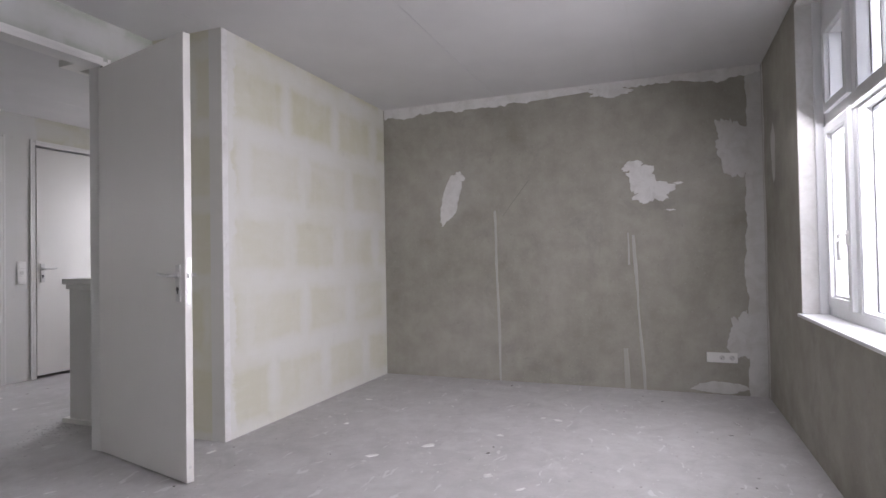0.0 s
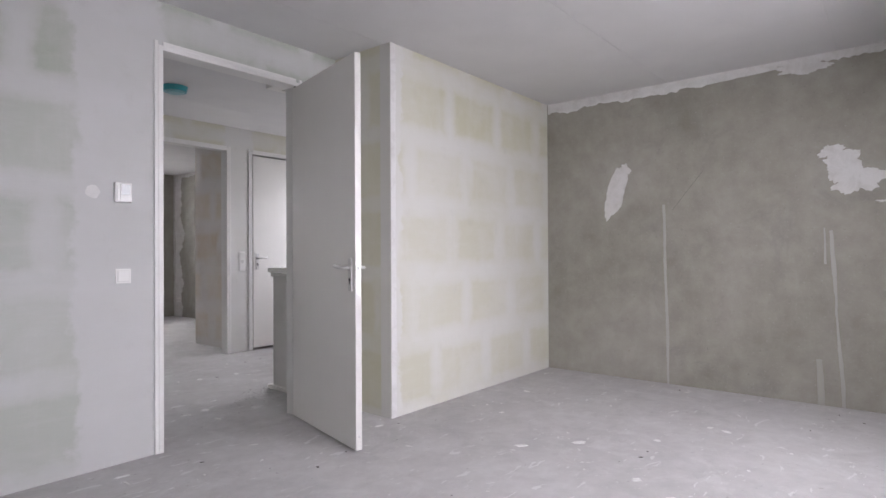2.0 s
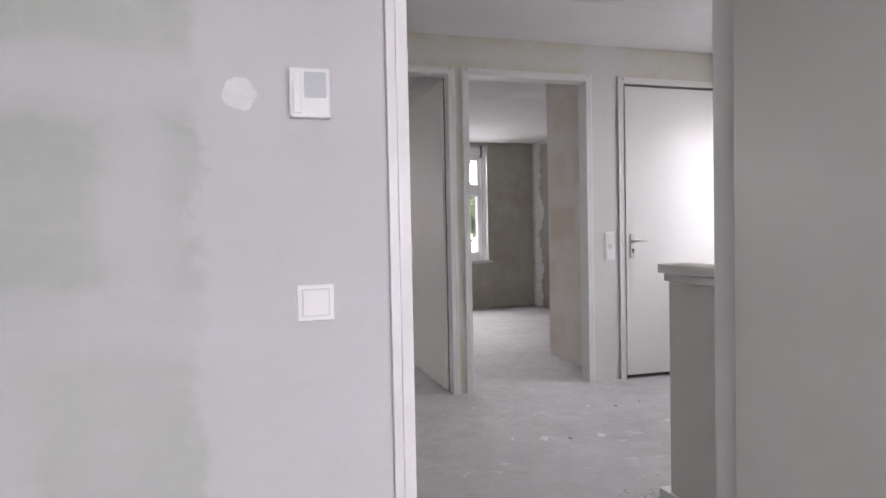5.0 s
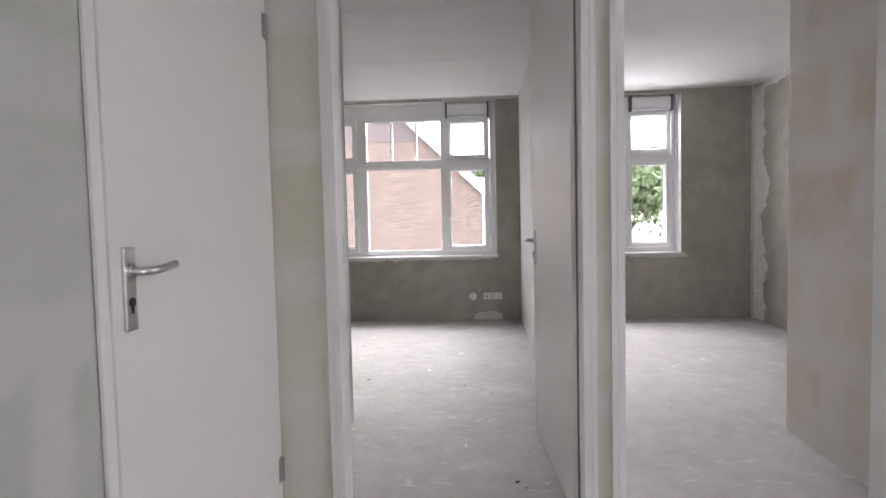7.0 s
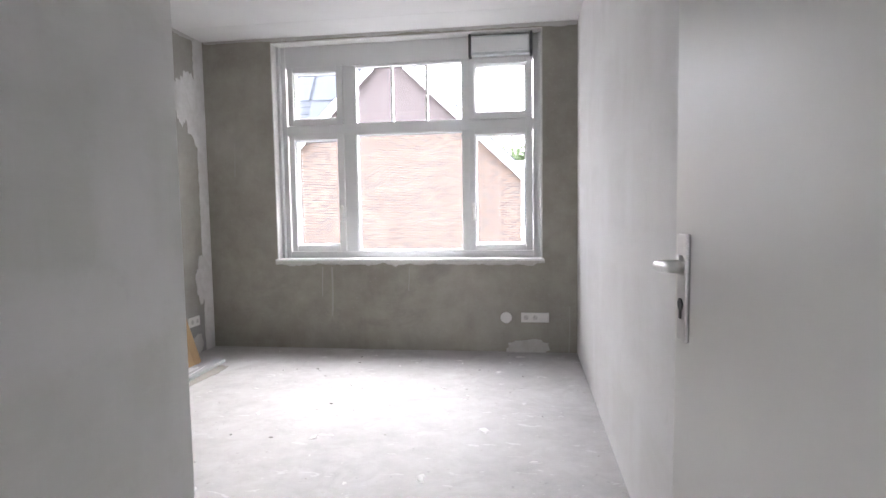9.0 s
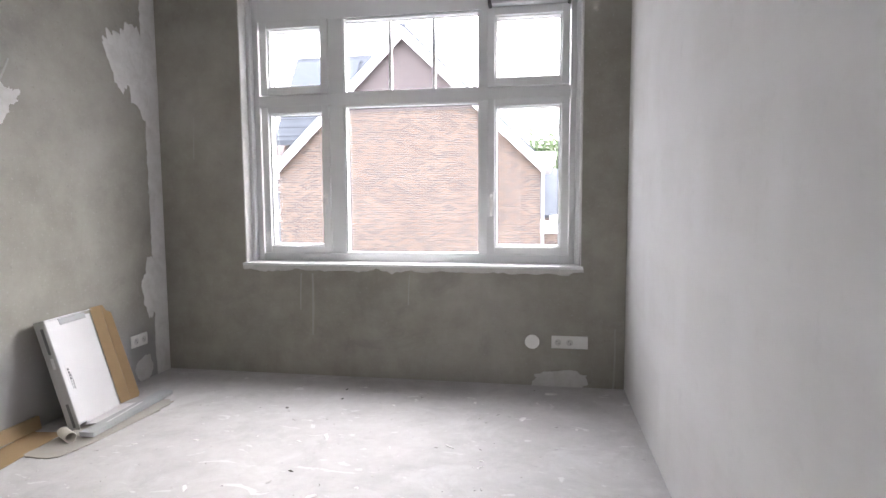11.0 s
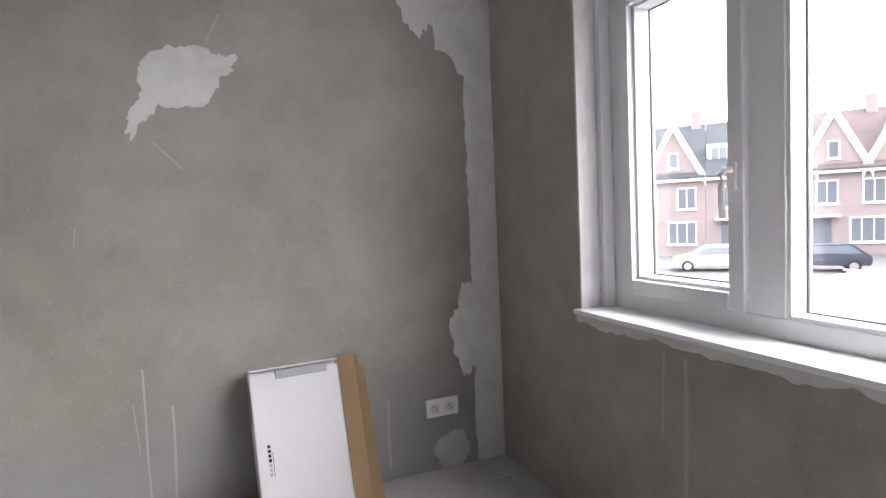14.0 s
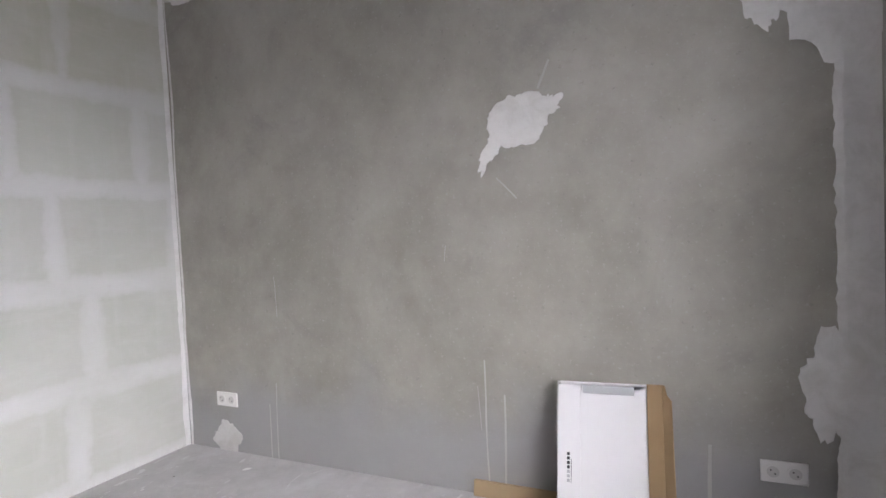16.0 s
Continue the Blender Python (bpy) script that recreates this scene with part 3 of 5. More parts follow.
door_frame("door_frame_bedroom", "x", *N_DOOR, 7.24, 7.14, "white steel door frame of the large bedroom")
front_frame = door_frame("door_frame_front_bedroom", "x", *SE_DOOR, 4.55, 4.45, "white steel door frame of the front bedroom")
door_frame("door_frame_small_bedroom", "x", *SW_DOOR, 4.55, 4.45, "white steel door frame of the small bedroom")
door_frame("door_frame_toilet", "x", *TOI_DOOR, 4.55, 4.45, "white steel door frame round the toilet door")
door_frame("door_frame_bathroom", "y", *BATH_DOOR, 3.87, 3.97, "white steel door frame round the bathroom door", 0.005)

# strike plates for latch and bolt in the jamb
for z0, z1 in ((1.103, 1.157), (1.044, 1.095)):
    strike = part("strike_plate", one_box(3.6105, 3.6125, 4.457, 4.483, z0, z1, 0.0005), STEEL, front_frame, "satin steel strike plate")
    part("strike_slot", one_box(3.6095, 3.6108, 4.464, 4.477, z0 + 0.010, z1 - 0.010), SHADE, strike, "grey patch painted as the shade in the latch slot")
# added dark strips paint the shaded gap between each leaf and its hinge jamb
for nm, x, y in (("seal", 2.6885, 4.446), ("seal", 2.604, 7.246)):
    tagged(part("hinge_gap_strip", one_box(x, x + 0.006, y - 0.012, y + 0.004, 0.0, DH - 0.03), GAP_SHADE), "dark strip added for the shaded gap along the hinge jamb", "door seal", kind="structure")

door_leaf("door_bedroom", pose(2.605, 7.235, 0, 0, 0, 76.2), 0.93, "open flush white door with steel lever handle", 1)
door_leaf("door_front_bedroom", pose(2.692, 4.44, 0, 0, 0, -85.7), 0.93, "open flush white door standing against the partition", -1, up=0.018)
door_leaf("door_bathroom", pose(3.872, 4.60, 0, 0, 0, 90), 0.932, "closed flush white bathroom door with steel handle", 1, up=0.045)
door_leaf("door_toilet", pose(0.39, 4.548, 0, 0, 0, 0), 0.865, "closed flush white toilet door with steel handle", 1, up=0.03, gap=0.030)


# ---- windows ----
def window(name, m, width, z0, z1, bays, label, vent=None):
    """A white window in local x (0..width), y 0 at the room face and -0.24 outside. bays: (kind, x0, x1) of the glass."""
    w = thing(name, m, label, "window", kind="structure")
    fy0, fy1 = -0.24, -0.135
    side = 0.07
    part("frame_side", one_box(0, side, fy0, fy1, z0, z1, 0.004), PVC, w)
    part("frame_side", one_box(width - side, width, fy0, fy1, z0, z1, 0.004), PVC, w)
    part("bottom_rail", one_box(side, width - side, fy0, fy1, z0, z0 + 0.07, 0.004), PVC, w)
    part("head_rail", one_box(side, width - side, fy0, fy1, z1 - 0.185, z1, 0.004), PVC, w)
    part("transom", one_box(side, width - side, fy0 - 0.002, fy1 + 0.003, 1.825, 1.908, 0.004), PVC, w)
    for (k0, _, a), (k1, b, _) in zip(bays, bays[1:]):
        lo, hi = (a + 0.06 if k0 == "sash" else a + 0.012), (b - 0.06 if k1 == "sash" else b - 0.012)
        for za, zb in ((z0 + 0.07, 1.825), (1.908, z1 - 0.185)):
            part("mullion", one_box(lo, hi, fy0, fy1, za, zb, 0.004), PVC, w)
    for kind, a, b in bays:
        for za, zb in (((0.89, 1.777), (1.972, 2.343)) if kind == "sash" else ((0.836, 1.815), (1.92, 2.385))):
            upper = za > 1.9
            if kind == "sash":
                bm = ring(bmesh.new(), a - 0.062, b + 0.062, za - 0.062, zb + 0.058, 0.05, -0.215, -0.112, 0.005)
                ring(bm, a - 0.012, b + 0.012, za - 0.012, zb + 0.012, 0.012, -0.208, -0.135, 0.003)
                sash = part("sash", bm, PVC, w)
                holder = sash
            else:
                holder = part("glazing_bead", ring(bmesh.new(), a - 0.012, b + 0.012, za - 0.012, zb + 0.012, 0.012, -0.215, -0.14, 0.003), PVC, w)
            part("seal", ring(bmesh.new(), a, b, za, zb, 0.004, -0.204, -0.196, 0), SEAL, holder, "black glazing seal")
            pane = part("pane", one_box(a + 0.004, b - 0.004, -0.206, -0.200, za + 0.004, zb - 0.004), GLASS, holder, "clear glass")
            pane.visible_shadow = False
            if upper and kind == "fixed":
                for k in (1, 2):
                    u = a + (b - a) * k / 3
                    part("muntin", one_box(u - 0.011, u + 0.011, -0.222, -0.188, za, zb, 0.003), PVC, holder)
            if kind == "sash" and not upper:
                near_right = a > width * 0.5
                hx = a - 0.032 if near_right else b + 0.032
                hb = bmesh.new()
                box(hb, hx - 0.014, hx + 0.014, -0.112, -0.102, 1.16, 1.235, 0.003)
                sweep(hb, [(hx, -0.104, 1.215), (hx, -0.078, 1.215), (hx, -0.068, 1.205), (hx, -0.066, 1.17), (hx, -0.070, 1.085)], 0.0085)
                part("window_handle", hb, PLASTIC, holder, "white lever window handle", True)
    part("window_sill", one_box(-0.012, width + 0.012, -0.135, 0.022, z0 - 0.003, z0 + 0.015, 0.004), PVC, w, "thin white window board")
    for u0, u1 in ((0.0, 0.008), (width - 0.008, width)):
        part("reveal_lining", one_box(u0, u1, -0.135, -0.002, z0 + 0.016, z1 - 0.008, 0.001), FILLER, w)
        part("reveal_bead", one_box(u0 + 0.009 if u0 == 0 else u1 - 0.034, u0 + 0.034 if u0 == 0 else u1 - 0.009, -0.132, -0.085, z0 + 0.016, z1 - 0.009, 0.006), PVC, w)
    part("head_lining", one_box(0.0, width, -0.135, -0.002, z1 - 0.007, z1, 0.001), FILLER, w)
    part("outer_sill", one_box(-0.02, width + 0.02, -0.42, -0.242, z0 - 0.05, z0 - 0.005, 0.005), ZINC, w)
    if vent:
        a, b = vent
        part("ventilator", one_box(a + 0.02, b - 0.02, -0.134, -0.055, 2.405, 2.565, 0.012), VENT_GREY, w, "grey ventilation grille box")
        lip = part("ventilator_flap", one_box(a + 0.024, b - 0.024, -0.0545, -0.044, 2.43, 2.545, 0.004), PVC, w)
        for u in (a, b - 0.02):
            part("ventilator_end", one_box(u, u + 0.02, -0.134, -0.036, 2.395, 2.575, 0.006), SEAL, w, "black end cap")
    return w


sw_w = S_WIN[1] - S_WIN[0]
window("window_1", pose(S_WIN[0], 0, 0), sw_w, S_WIN[2], S_WIN[3], [("sash", 0.137, 0.533), ("fixed", 0.657, 1.553), ("sash", 1.729, 2.092)],
       "white three-part window with upper lights and muntins", (0.075, 0.585))
window("window_2", pose(SW_WIN[0], 0, 0), SW_WIN[1] - SW_WIN[0], SW_WIN[2], SW_WIN[3], [("sash", 0.145, 0.52), ("sash", 0.71, 1.085)],
       "white two-part window with upper lights", (0.075, 0.56))
window("window_3", pose(N_WIN1[1], NY, 0, 0, 0, 180), N_WIN1[1] - N_WIN1[0], N_WIN1[2], N_WIN1[3], [("sash", 0.15, 0.47), ("fixed", 0.60, 1.12), ("sash", 1.25, 1.57)],
       "white three-part rear window with upper lights")
window("window_4", pose(N_WIN2[1], NY, 0, 0, 0, 180), N_WIN2[1] - N_WIN2[0], N_WIN2[2], N_WIN2[3], [("sash", 0.14, 0.52), ("sash", 0.68, 1.06)],
       "white two-part rear window with upper lights")
hall_win = thing("window_5", pose(0, 0, 0), "plain white landing window in the side wall", "window", kind="structure")
hb = bmesh.new()
box(hb, -0.24, -0.14, W_WIN[0], W_WIN[0] + 0.07, W_WIN[2], W_WIN[3], 0.004)
box(hb, -0.24, -0.14, W_WIN[1] - 0.07, W_WIN[1], W_WIN[2], W_WIN[3], 0.004)
box(hb, -0.24, -0.14, W_WIN[0] + 0.07, W_WIN[1] - 0.07, W_WIN[2], W_WIN[2] + 0.07, 0.004)
box(hb, -0.24, -0.14, W_WIN[0] + 0.07, W_WIN[1] - 0.07, W_WIN[3] - 0.07, W_WIN[3], 0.004)
part("window_frame", hb, PVC, hall_win)
hp = part("pane", one_box(-0.2, -0.194, W_WIN[0] + 0.07, W_WIN[1] - 0.07, W_WIN[2] + 0.07, W_WIN[3] - 0.07), GLASS, hall_win)
hp.visible_shadow = False


# ---- half-height wall beside the stairs ----
stair_guard = thing("stair_guard", pose(2.185, 6.33, 0), "white half-height stair wall with projecting wooden cap", "balustrade", kind="structure")
part("guard_wall", one_box(-0.045, 0.05, 0.09, 0.80, 0.0, 0.985, 0.004), DOOR, stair_guard)
part("cap", one_box(-0.075, 0.075, 0.045, 0.80, 0.99, 1.03, 0.006), DOOR, stair_guard)
part("cap_moulding", one_box(-0.06, 0.062, 0.07, 0.80, 0.955, 0.988, 0.005), DOOR, stair_guard)
part("plinth", one_box(-0.06, 0.065, 0.03, 0.80, 0.0, 0.035, 0.004), DOOR, stair_guard)


opening_trim = thing("stair_opening_trim", pose(2.19, 6.33, H), "white board edging at the ceiling above the stairs", "trim", kind="structure")
part("edge_board", one_box(-0.07, 0.05, 0.0, 0.80, -0.05, -0.0005, 0.004), DOOR, opening_trim)
part("end_board", one_box(-1.2, -0.0705, 0.0, 0.05, -0.05, -0.0005, 0.004), DOOR, opening_trim)


# ---- sockets and switches ----
def socket(u, z, m, gangs=2, w=0.081, label="white double wall socket", blank=False):
    """Built-in socket plate on a wall: local (u, out, z) through m."""
    n = gangs
    width = 0.081 + 0.0715 * (n - 1)
    s = thing("wall_socket", m @ Matrix.Translation((u, 0, z)), label, "socket", "wall sockets")
    part("cover_plate", one_box(-width / 2, width / 2, 0.0, 0.009, -0.0405, 0.0405, 0.004), PLASTIC, s)
    for k in range(n):
        c = (k - (n - 1) / 2) * 0.0715
        if blank and k == 0:
            part("blank_insert", one_box(c - 0.028, c + 0.028, 0.0092, 0.011, -0.028, 0.028, 0.001), PLASTIC, s)
            continue
        b = rod(bmesh.new(), (c, 0.0092, 0), (c, 0.0115, 0), 0.0275, seg=28)
        rim = part("socket_insert", b, PLASTIC, s)
        part("socket_well", rod(bmesh.new(), (c, 0.0116, 0), (c, 0.0122, 0), 0.0205, seg=24), SHADE, s, "grey disc painted as the shade in the socket recess")
        pins = bmesh.new()
        for q in (-0.0095, 0.0095):
            rod(pins, (c + q * 0.7, 0.0123, q * 0.7), (c + q * 0.7, 0.0128, q * 0.7), 0.003, seg=8)
        part("pin_holes", pins, SLOT, s)
    return s


M_E, M_S, M_W = on_wall("x", EX, -1), on_wall("y", SY, 1), on_wall("x", WX, 1)
M_NB, M_HS, M_SN = on_wall("y", 7.24, 1), on_wall("y", 4.55, 1), on_wall("y", 7.82, 1)
M_BS = on_wall("y", 3.365, -1)
socket(0.308, 0.279, M_E)
socket(3.045, 0.300, M_E)
socket(2.970, 0.288, M_S, 3, label="white triple wall socket with blank insert", blank=True)
socket(10.82, 0.297, M_W, 3, label="white triple wall socket with blank insert", blank=True)
socket(0.14, 0.30, on_wall("x", WX, 1), 2)

blank_disc = thing("blank_cover", M_S @ Matrix.Translation((3.203, 0, 0.284)), "round white blank cover plate on the wall", "cover plate")
part("disc", rod(bmesh.new(), (0, 0, 0), (0, 0.006, 0), 0.046, 0.043, 40), PLASTIC, blank_disc)

thermostat = thing("thermostat", M_NB @ Matrix.Translation((3.752, 0, 1.490)), "white wall thermostat with grey display", "thermostat")
part("back_box", one_box(-0.044, 0.044, 0, 0.022, -0.054, 0.054, 0.006), PLASTIC, thermostat)
part("display", one_box(-0.034, 0.012, 0.0222, 0.024, -0.012, 0.044, 0.001), paint("lcd_grey", (0.56, 0.58, 0.59), 0.2), thermostat, "grey display")
part("side_panel", one_box(0.018, 0.036, 0.0222, 0.025, -0.045, 0.045, 0.003), PLASTIC, thermostat)

light_switch = thing("light_switch", M_NB @ Matrix.Translation((3.750, 0, 1.030)), "white single rocker light switch", "switch")
part("cover_plate", one_box(-0.0405, 0.0405, 0, 0.009, -0.0405, 0.0405, 0.004), PLASTIC, light_switch)
part("rocker_gap", one_box(-0.0305, 0.0305, 0.0088, 0.0096, -0.0305, 0.0305), SHADE, light_switch, "grey rim painted as the shade round the rocker")
part("rocker", one_box(-0.028, 0.028, 0.0092, 0.0135, -0.028, 0.028, 0.002), PLASTIC, light_switch)

hall_switch = thing("switch_panel", M_HS @ Matrix.Translation((1.392, 0, 1.06)), "white vertical triple plate with switches and socket", "switch")
part("cover_plate", one_box(-0.0405, 0.0405, 0, 0.009, -0.112, 0.112, 0.004), PLASTIC, hall_switch)
for z in (-0.0715, 0.0715):
    part("rocker", one_box(-0.028, 0.028, 0.0092, 0.0135, z - 0.028, z + 0.028, 0.002), PLASTIC, hall_switch)
part("socket_insert", rod(bmesh.new(), (0, 0.0092, 0), (0, 0.0115, 0), 0.0275, seg=28), PLASTIC, hall_switch)
part("socket_well", rod(bmesh.new(), (0, 0.0116, 0), (0, 0.0122, 0), 0.0205, seg=24), SHADE, hall_switch, "grey disc painted as the shade in the socket recess")

vent_valve = thing("ceiling_vent", pose(2.69, 5.63, H), "turquoise film-wrapped round ventilation valve on the ceiling", "ceiling vent")
part("valve_ring", rod(bmesh.new(), (0, 0, -0.045), (0, 0, 0), 0.095, 0.105, 40), TURQ, vent_valve)
part("valve_cone", rod(bmesh.new(), (0, 0, -0.058), (0, 0, -0.0455), 0.06, 0.078, 32), paint("pale_turquoise", (0.25, 0.5, 0.53), 0.3), vent_valve, "paler centre cone")


# ---- filler, drips and stains on the walls ----
def smear(bm, wall, mat=None, label=""):
    return part("filler_patch", bm, mat or FILLER, wall, label)


# rear bedroom, dark party wall
smear(blot(M_W, 8.52, 1.69, 0.085, 0.225, 1.3, 0.22, 0.28), wall_west)
smear(blot(M_W, 8.60, 1.90, 0.05, 0.05, 2.3, 0.5), wall_west)
smear(blot(M_W, 10.25, 1.77, 0.125, 0.12, 3.1, 0.4), wall_west)
smear(blot(M_W, 10.33, 1.66, 0.13, 0.10, 4.2, 0.45, 0.2), wall_west)
smear(blot(M_W, 10.17, 1.88, 0.07, 0.06, 5.2, 0.4), wall_west)
smear(blot(M_W, 10.53, 1.72, 0.03, 0.012, 6.2, 0.6), wall_west)
smear(blot(M_W, 10.47, 1.50, 0.03, 0.010, 6.9, 0.6), wall_west)
smear(strip(M_W, (8.955, 1.56), (8.985, 0.0), 0.011, 0.012, 2.0, 0.45), wall_west, DRIP)
smear(strip(M_W, (10.165, 1.30), (10.235, 0.0), 0.011, 0.011, 3.0, 0.5), wall_west, DRIP)
smear(strip(M_W, (10.12, 1.32), (10.13, 1.05), 0.006, 0.006, 3.6, 0.6), wall_west, DRIP)
smear(strip(M_W, (10.085, 0.34), (10.095, 0.0), 0.019, 0.019, 4.0, 0.3), wall_west, DRIP_FAINT)
smear(strip(M_W, (7.83, H), (NY - 0.01, H), 0.075, -0.0, 5.5, 0.42, 0.005), wall_west)
smear(blot(M_W, 10.0, 2.545, 0.16, 0.05, 8.1, 0.3), wall_west)
smear(blot(M_W, 9.45, 2.58, 0.35, 0.035, 8.6, 0.3), wall_west)
smear(strip(M_W, (NY - 0.005, 0.0), (NY - 0.005, H), 0.0, 0.125, 7.5, 0.16), wall_west, FILLER_GREY)
smear(blot(M_W, 10.95, 1.97, 0.13, 0.25, 9.4, 0.3, -0.2), wall_west, FILLER_GREY)
smear(blot(M_W, 10.97, 0.47, 0.09, 0.20, 9.9, 0.35), wall_west, FILLER_GREY)
smear(blot(M_W, 10.80, 0.055, 0.19, 0.05, 10.4, 0.2), wall_west, FILLER_GREY)
smear(strip(M_W, (9.03, 1.51), (9.28, 1.82), 0.003, 0.003, 65.0, 0.6, 0.0008), wall_west, TROWEL)
M_N = on_wall("y", NY, -1)
smear(strip(M_N, (0.005, 0.0), (0.005, H), 0.05, 0.0, 11.5, 0.5), wall_north, FILLER_GREY)
smear(blot(M_N, 0.42, 1.85, 0.08, 0.20, 12.1, 0.3), wall_north, FILLER_GREY)

# front bedroom, party wall and its corner
smear(blot(M_E, 1.262, 1.668, 0.130, 0.120, 13.3, 0.16, -0.1), wall_east)
smear(blot(M_E, 1.135, 1.715, 0.055, 0.05, 13.8, 0.4, -0.3), wall_east)
smear(blot(M_E, 1.385, 1.565, 0.042, 0.075, 14.1, 0.4, -0.5), wall_east)
smear(blot(M_E, 1.425, 1.495, 0.016, 0.05, 14.9, 0.6, -0.25), wall_east)
smear(strip(M_E, (1.37, 1.43), (1.28, 1.335), 0.003, 0.003, 15.0, 0.6), wall_east, DRIP)
smear(strip(M_E, (1.175, 1.79), (1.12, 1.90), 0.004, 0.003, 15.5, 0.6), wall_east, DRIP)
smear(strip(M_E, (0.003, 0.0), (0.003, H), 0.135, 0.0, 16.0, 0.12, 0.004), wall_east, FILLER)
smear(blot(M_E, 0.17, 2.02, 0.19, 0.27, 17.2, 0.34, 0.35, 0.005), wall_east, FILLER)
smear(blot(M_E, 0.32, 2.06, 0.10, 0.16, 17.9, 0.4, 0.4, 0.005), wall_east, FILLER)
smear(blot(M_E, 0.385, 2.04, 0.065, 0.15, 17.5, 0.4, 0.3, 0.004), wall_east, FILLER)
smear(blot(M_E, 0.155, 0.60, 0.10, 0.19, 18.5, 0.25, 0.0, 0.005), wall_east, FILLER)
smear(blot(M_E, 0.265, 0.075, 0.085, 0.085, 19.2, 0.2), wall_east, FILLER_GREY)
smear(blot(M_E, 3.05, 0.07, 0.10, 0.10, 20.2, 0.3), wall_east, FILLER_GREY)
for k, (u, z0, z1, w) in enumerate(((2.735, 0.0, 0.30, 0.006), (2.68, 0.0, 0.42, 0.005), (2.655, 0.78, 1.0, 0.003), (1.462, 0.0, 0.62, 0.006), (1.373, 0.0, 0.47, 0.006),
                                    (1.50, 0.3, 0.5, 0.002), (0.55, 0.05, 0.35, 0.010), (1.63, 1.07, 1.14, 0.003))):
    smear(strip(M_E, (u, z1), (u + 0.012 * math.sin(k * 2.1), z0), w * 0.6, w * 0.6, 21.0 + k, 0.55, 0.0015, 0.012), wall_east, DRIP)
smear(strip(M_E, (3.36, H), (0.0, H), 0.0, 0.028, 31.0, 0.5), wall_east, FILLER_GREY)
smear(strip(M_E, (3.355, 0.0), (3.355, H), 0.0, 0.012, 31.5, 0.4), wall_east)
smear(blot(M_E, 3.22, 2.60, 0.12, 0.045, 31.9, 0.3), wall_east)

# front bedroom, below the window and along the floor
smear(strip(M_S, (5.17, 0.752), (2.89, 0.752), 0.0, 0.030, 33.0, 0.7, 0.004), wall_south, FILLER_GREY)
smear(blot(M_S, 3.03, 0.03, 0.17, 0.085, 34.0, 0.25), wall_south, FILLER_GREY)
for k, (u, z0, z1, w) in enumerate(((4.67, 0.28, 0.70, 0.012), (4.75, 0.45, 0.70, 0.008), (2.695, 0.0, 0.38, 0.008), (5.50, 1.48, 1.76, 0.008), (4.0, 0.5, 0.7, 0.006))):
    smear(strip(M_S, (u, z1), (u + 0.01, z0), w * 0.6, w * 0.6, 35.0 + k, 0.5, 0.0012), wall_south, DRIP_FAINT)
smear(strip(M_S, (2.64, H), (5.75, H), 0.022, 0.0, 36.5, 0.5), wall_south, FILLER_GREY)
# small front bedroom
smear(strip(M_S, (2.05, 0.752), (0.74, 0.752), 0.0, 0.04, 37.0, 0.5, 0.004), wall_south, FILLER_GREY)
smear(strip(M_S, (0.003, 0.0), (0.003, H), 0.03, 0.0, 38.0, 0.3), wall_south, FILLER_GREY)
smear(strip(M_W, (0.003, 0.0), (0.003, H), 0.0, -0.24, 39.0, 0.4), wall_west)
smear(strip(M_W, (0.0, H), (3.4, H), 0.05, 0.0, 39.6, 0.5), wall_west)
smear(blot(M_W, 0.09, 2.0, 0.09, 0.25, 40.0, 0.35), wall_west)
smear(blot(M_W, 0.08, 0.7, 0.08, 0.2, 41.0, 0.35), wall_west)
# pale corner bead on the stair wall
smear(strip(M_SN, (2.232, 0.0), (2.232, H), 0.0, 0.05, 42.0, 0.12, 0.002), wall_stair_north)
smear(blot(M_NB, 3.90, 1.485, 0.035, 0.035, 43.0, 0.12, 0, 0.002), wall_bedroom)
smear(strip(M_BS, (5.76, 0.0), (5.76, H), -0.0, 0.03, 44.0, 0.25, 0.002), wall_bath_south)


# ---- the opened carton and litter by the party wall ----
lean = Matrix.Translation((5.525, 0.905, 0.004)) @ (Euler((0, 0, radians(5))).to_matrix() @ Euler((0, radians(16.0), 0)).to_matrix()).to_4x4()
carton = thing("cardboard_carton", lean, "opened white flat carton with brown flap leaning on wall", "cardboard box")
# local: x depth away from the room, y along the wall, z up the carton
part("back_panel", one_box(0.062, 0.066, -0.155, 0.186, 0.0, 0.60, 0.001), CARD_WHITE, carton)
part("inner_panel", one_box(0.012, 0.016, -0.150, 0.120, 0.012, 0.575, 0.001), CARD_WHITE, carton)
side = part("printed_side", one_box(0.0, 0.0615, 0.186, 0.190, 0.0, 0.60, 0.001), CARD_PRINT, carton, "grey printed side wall")
for z0, z1, mt in ((0.02, 0.15, PRINT_DARK), (0.34, 0.40, CARD_WHITE), (0.42, 0.56, PRINT_DARK)):
    part("print_bar", one_box(0.018, 0.034, 0.1902, 0.1908, z0, z1), mt, side)
part("front_flap", one_box(-0.002, 0.002, 0.098, 0.1855, 0.03, 0.585, 0.001, pose(0, 0, 0, 0, 0, 0)), CARD_WHITE, carton)
part("print_field", one_box(-0.0030, -0.0022, 0.134, 0.158, 0.20, 0.35), CARD_WHITE, carton)
for k in range(7):
    part("print_bar", one_box(-0.0036, -0.0031, 0.139, 0.150, 0.215 + k * 0.0165, 0.227 + k * 0.0165), GREYBAR if k < 3 else INK, carton)
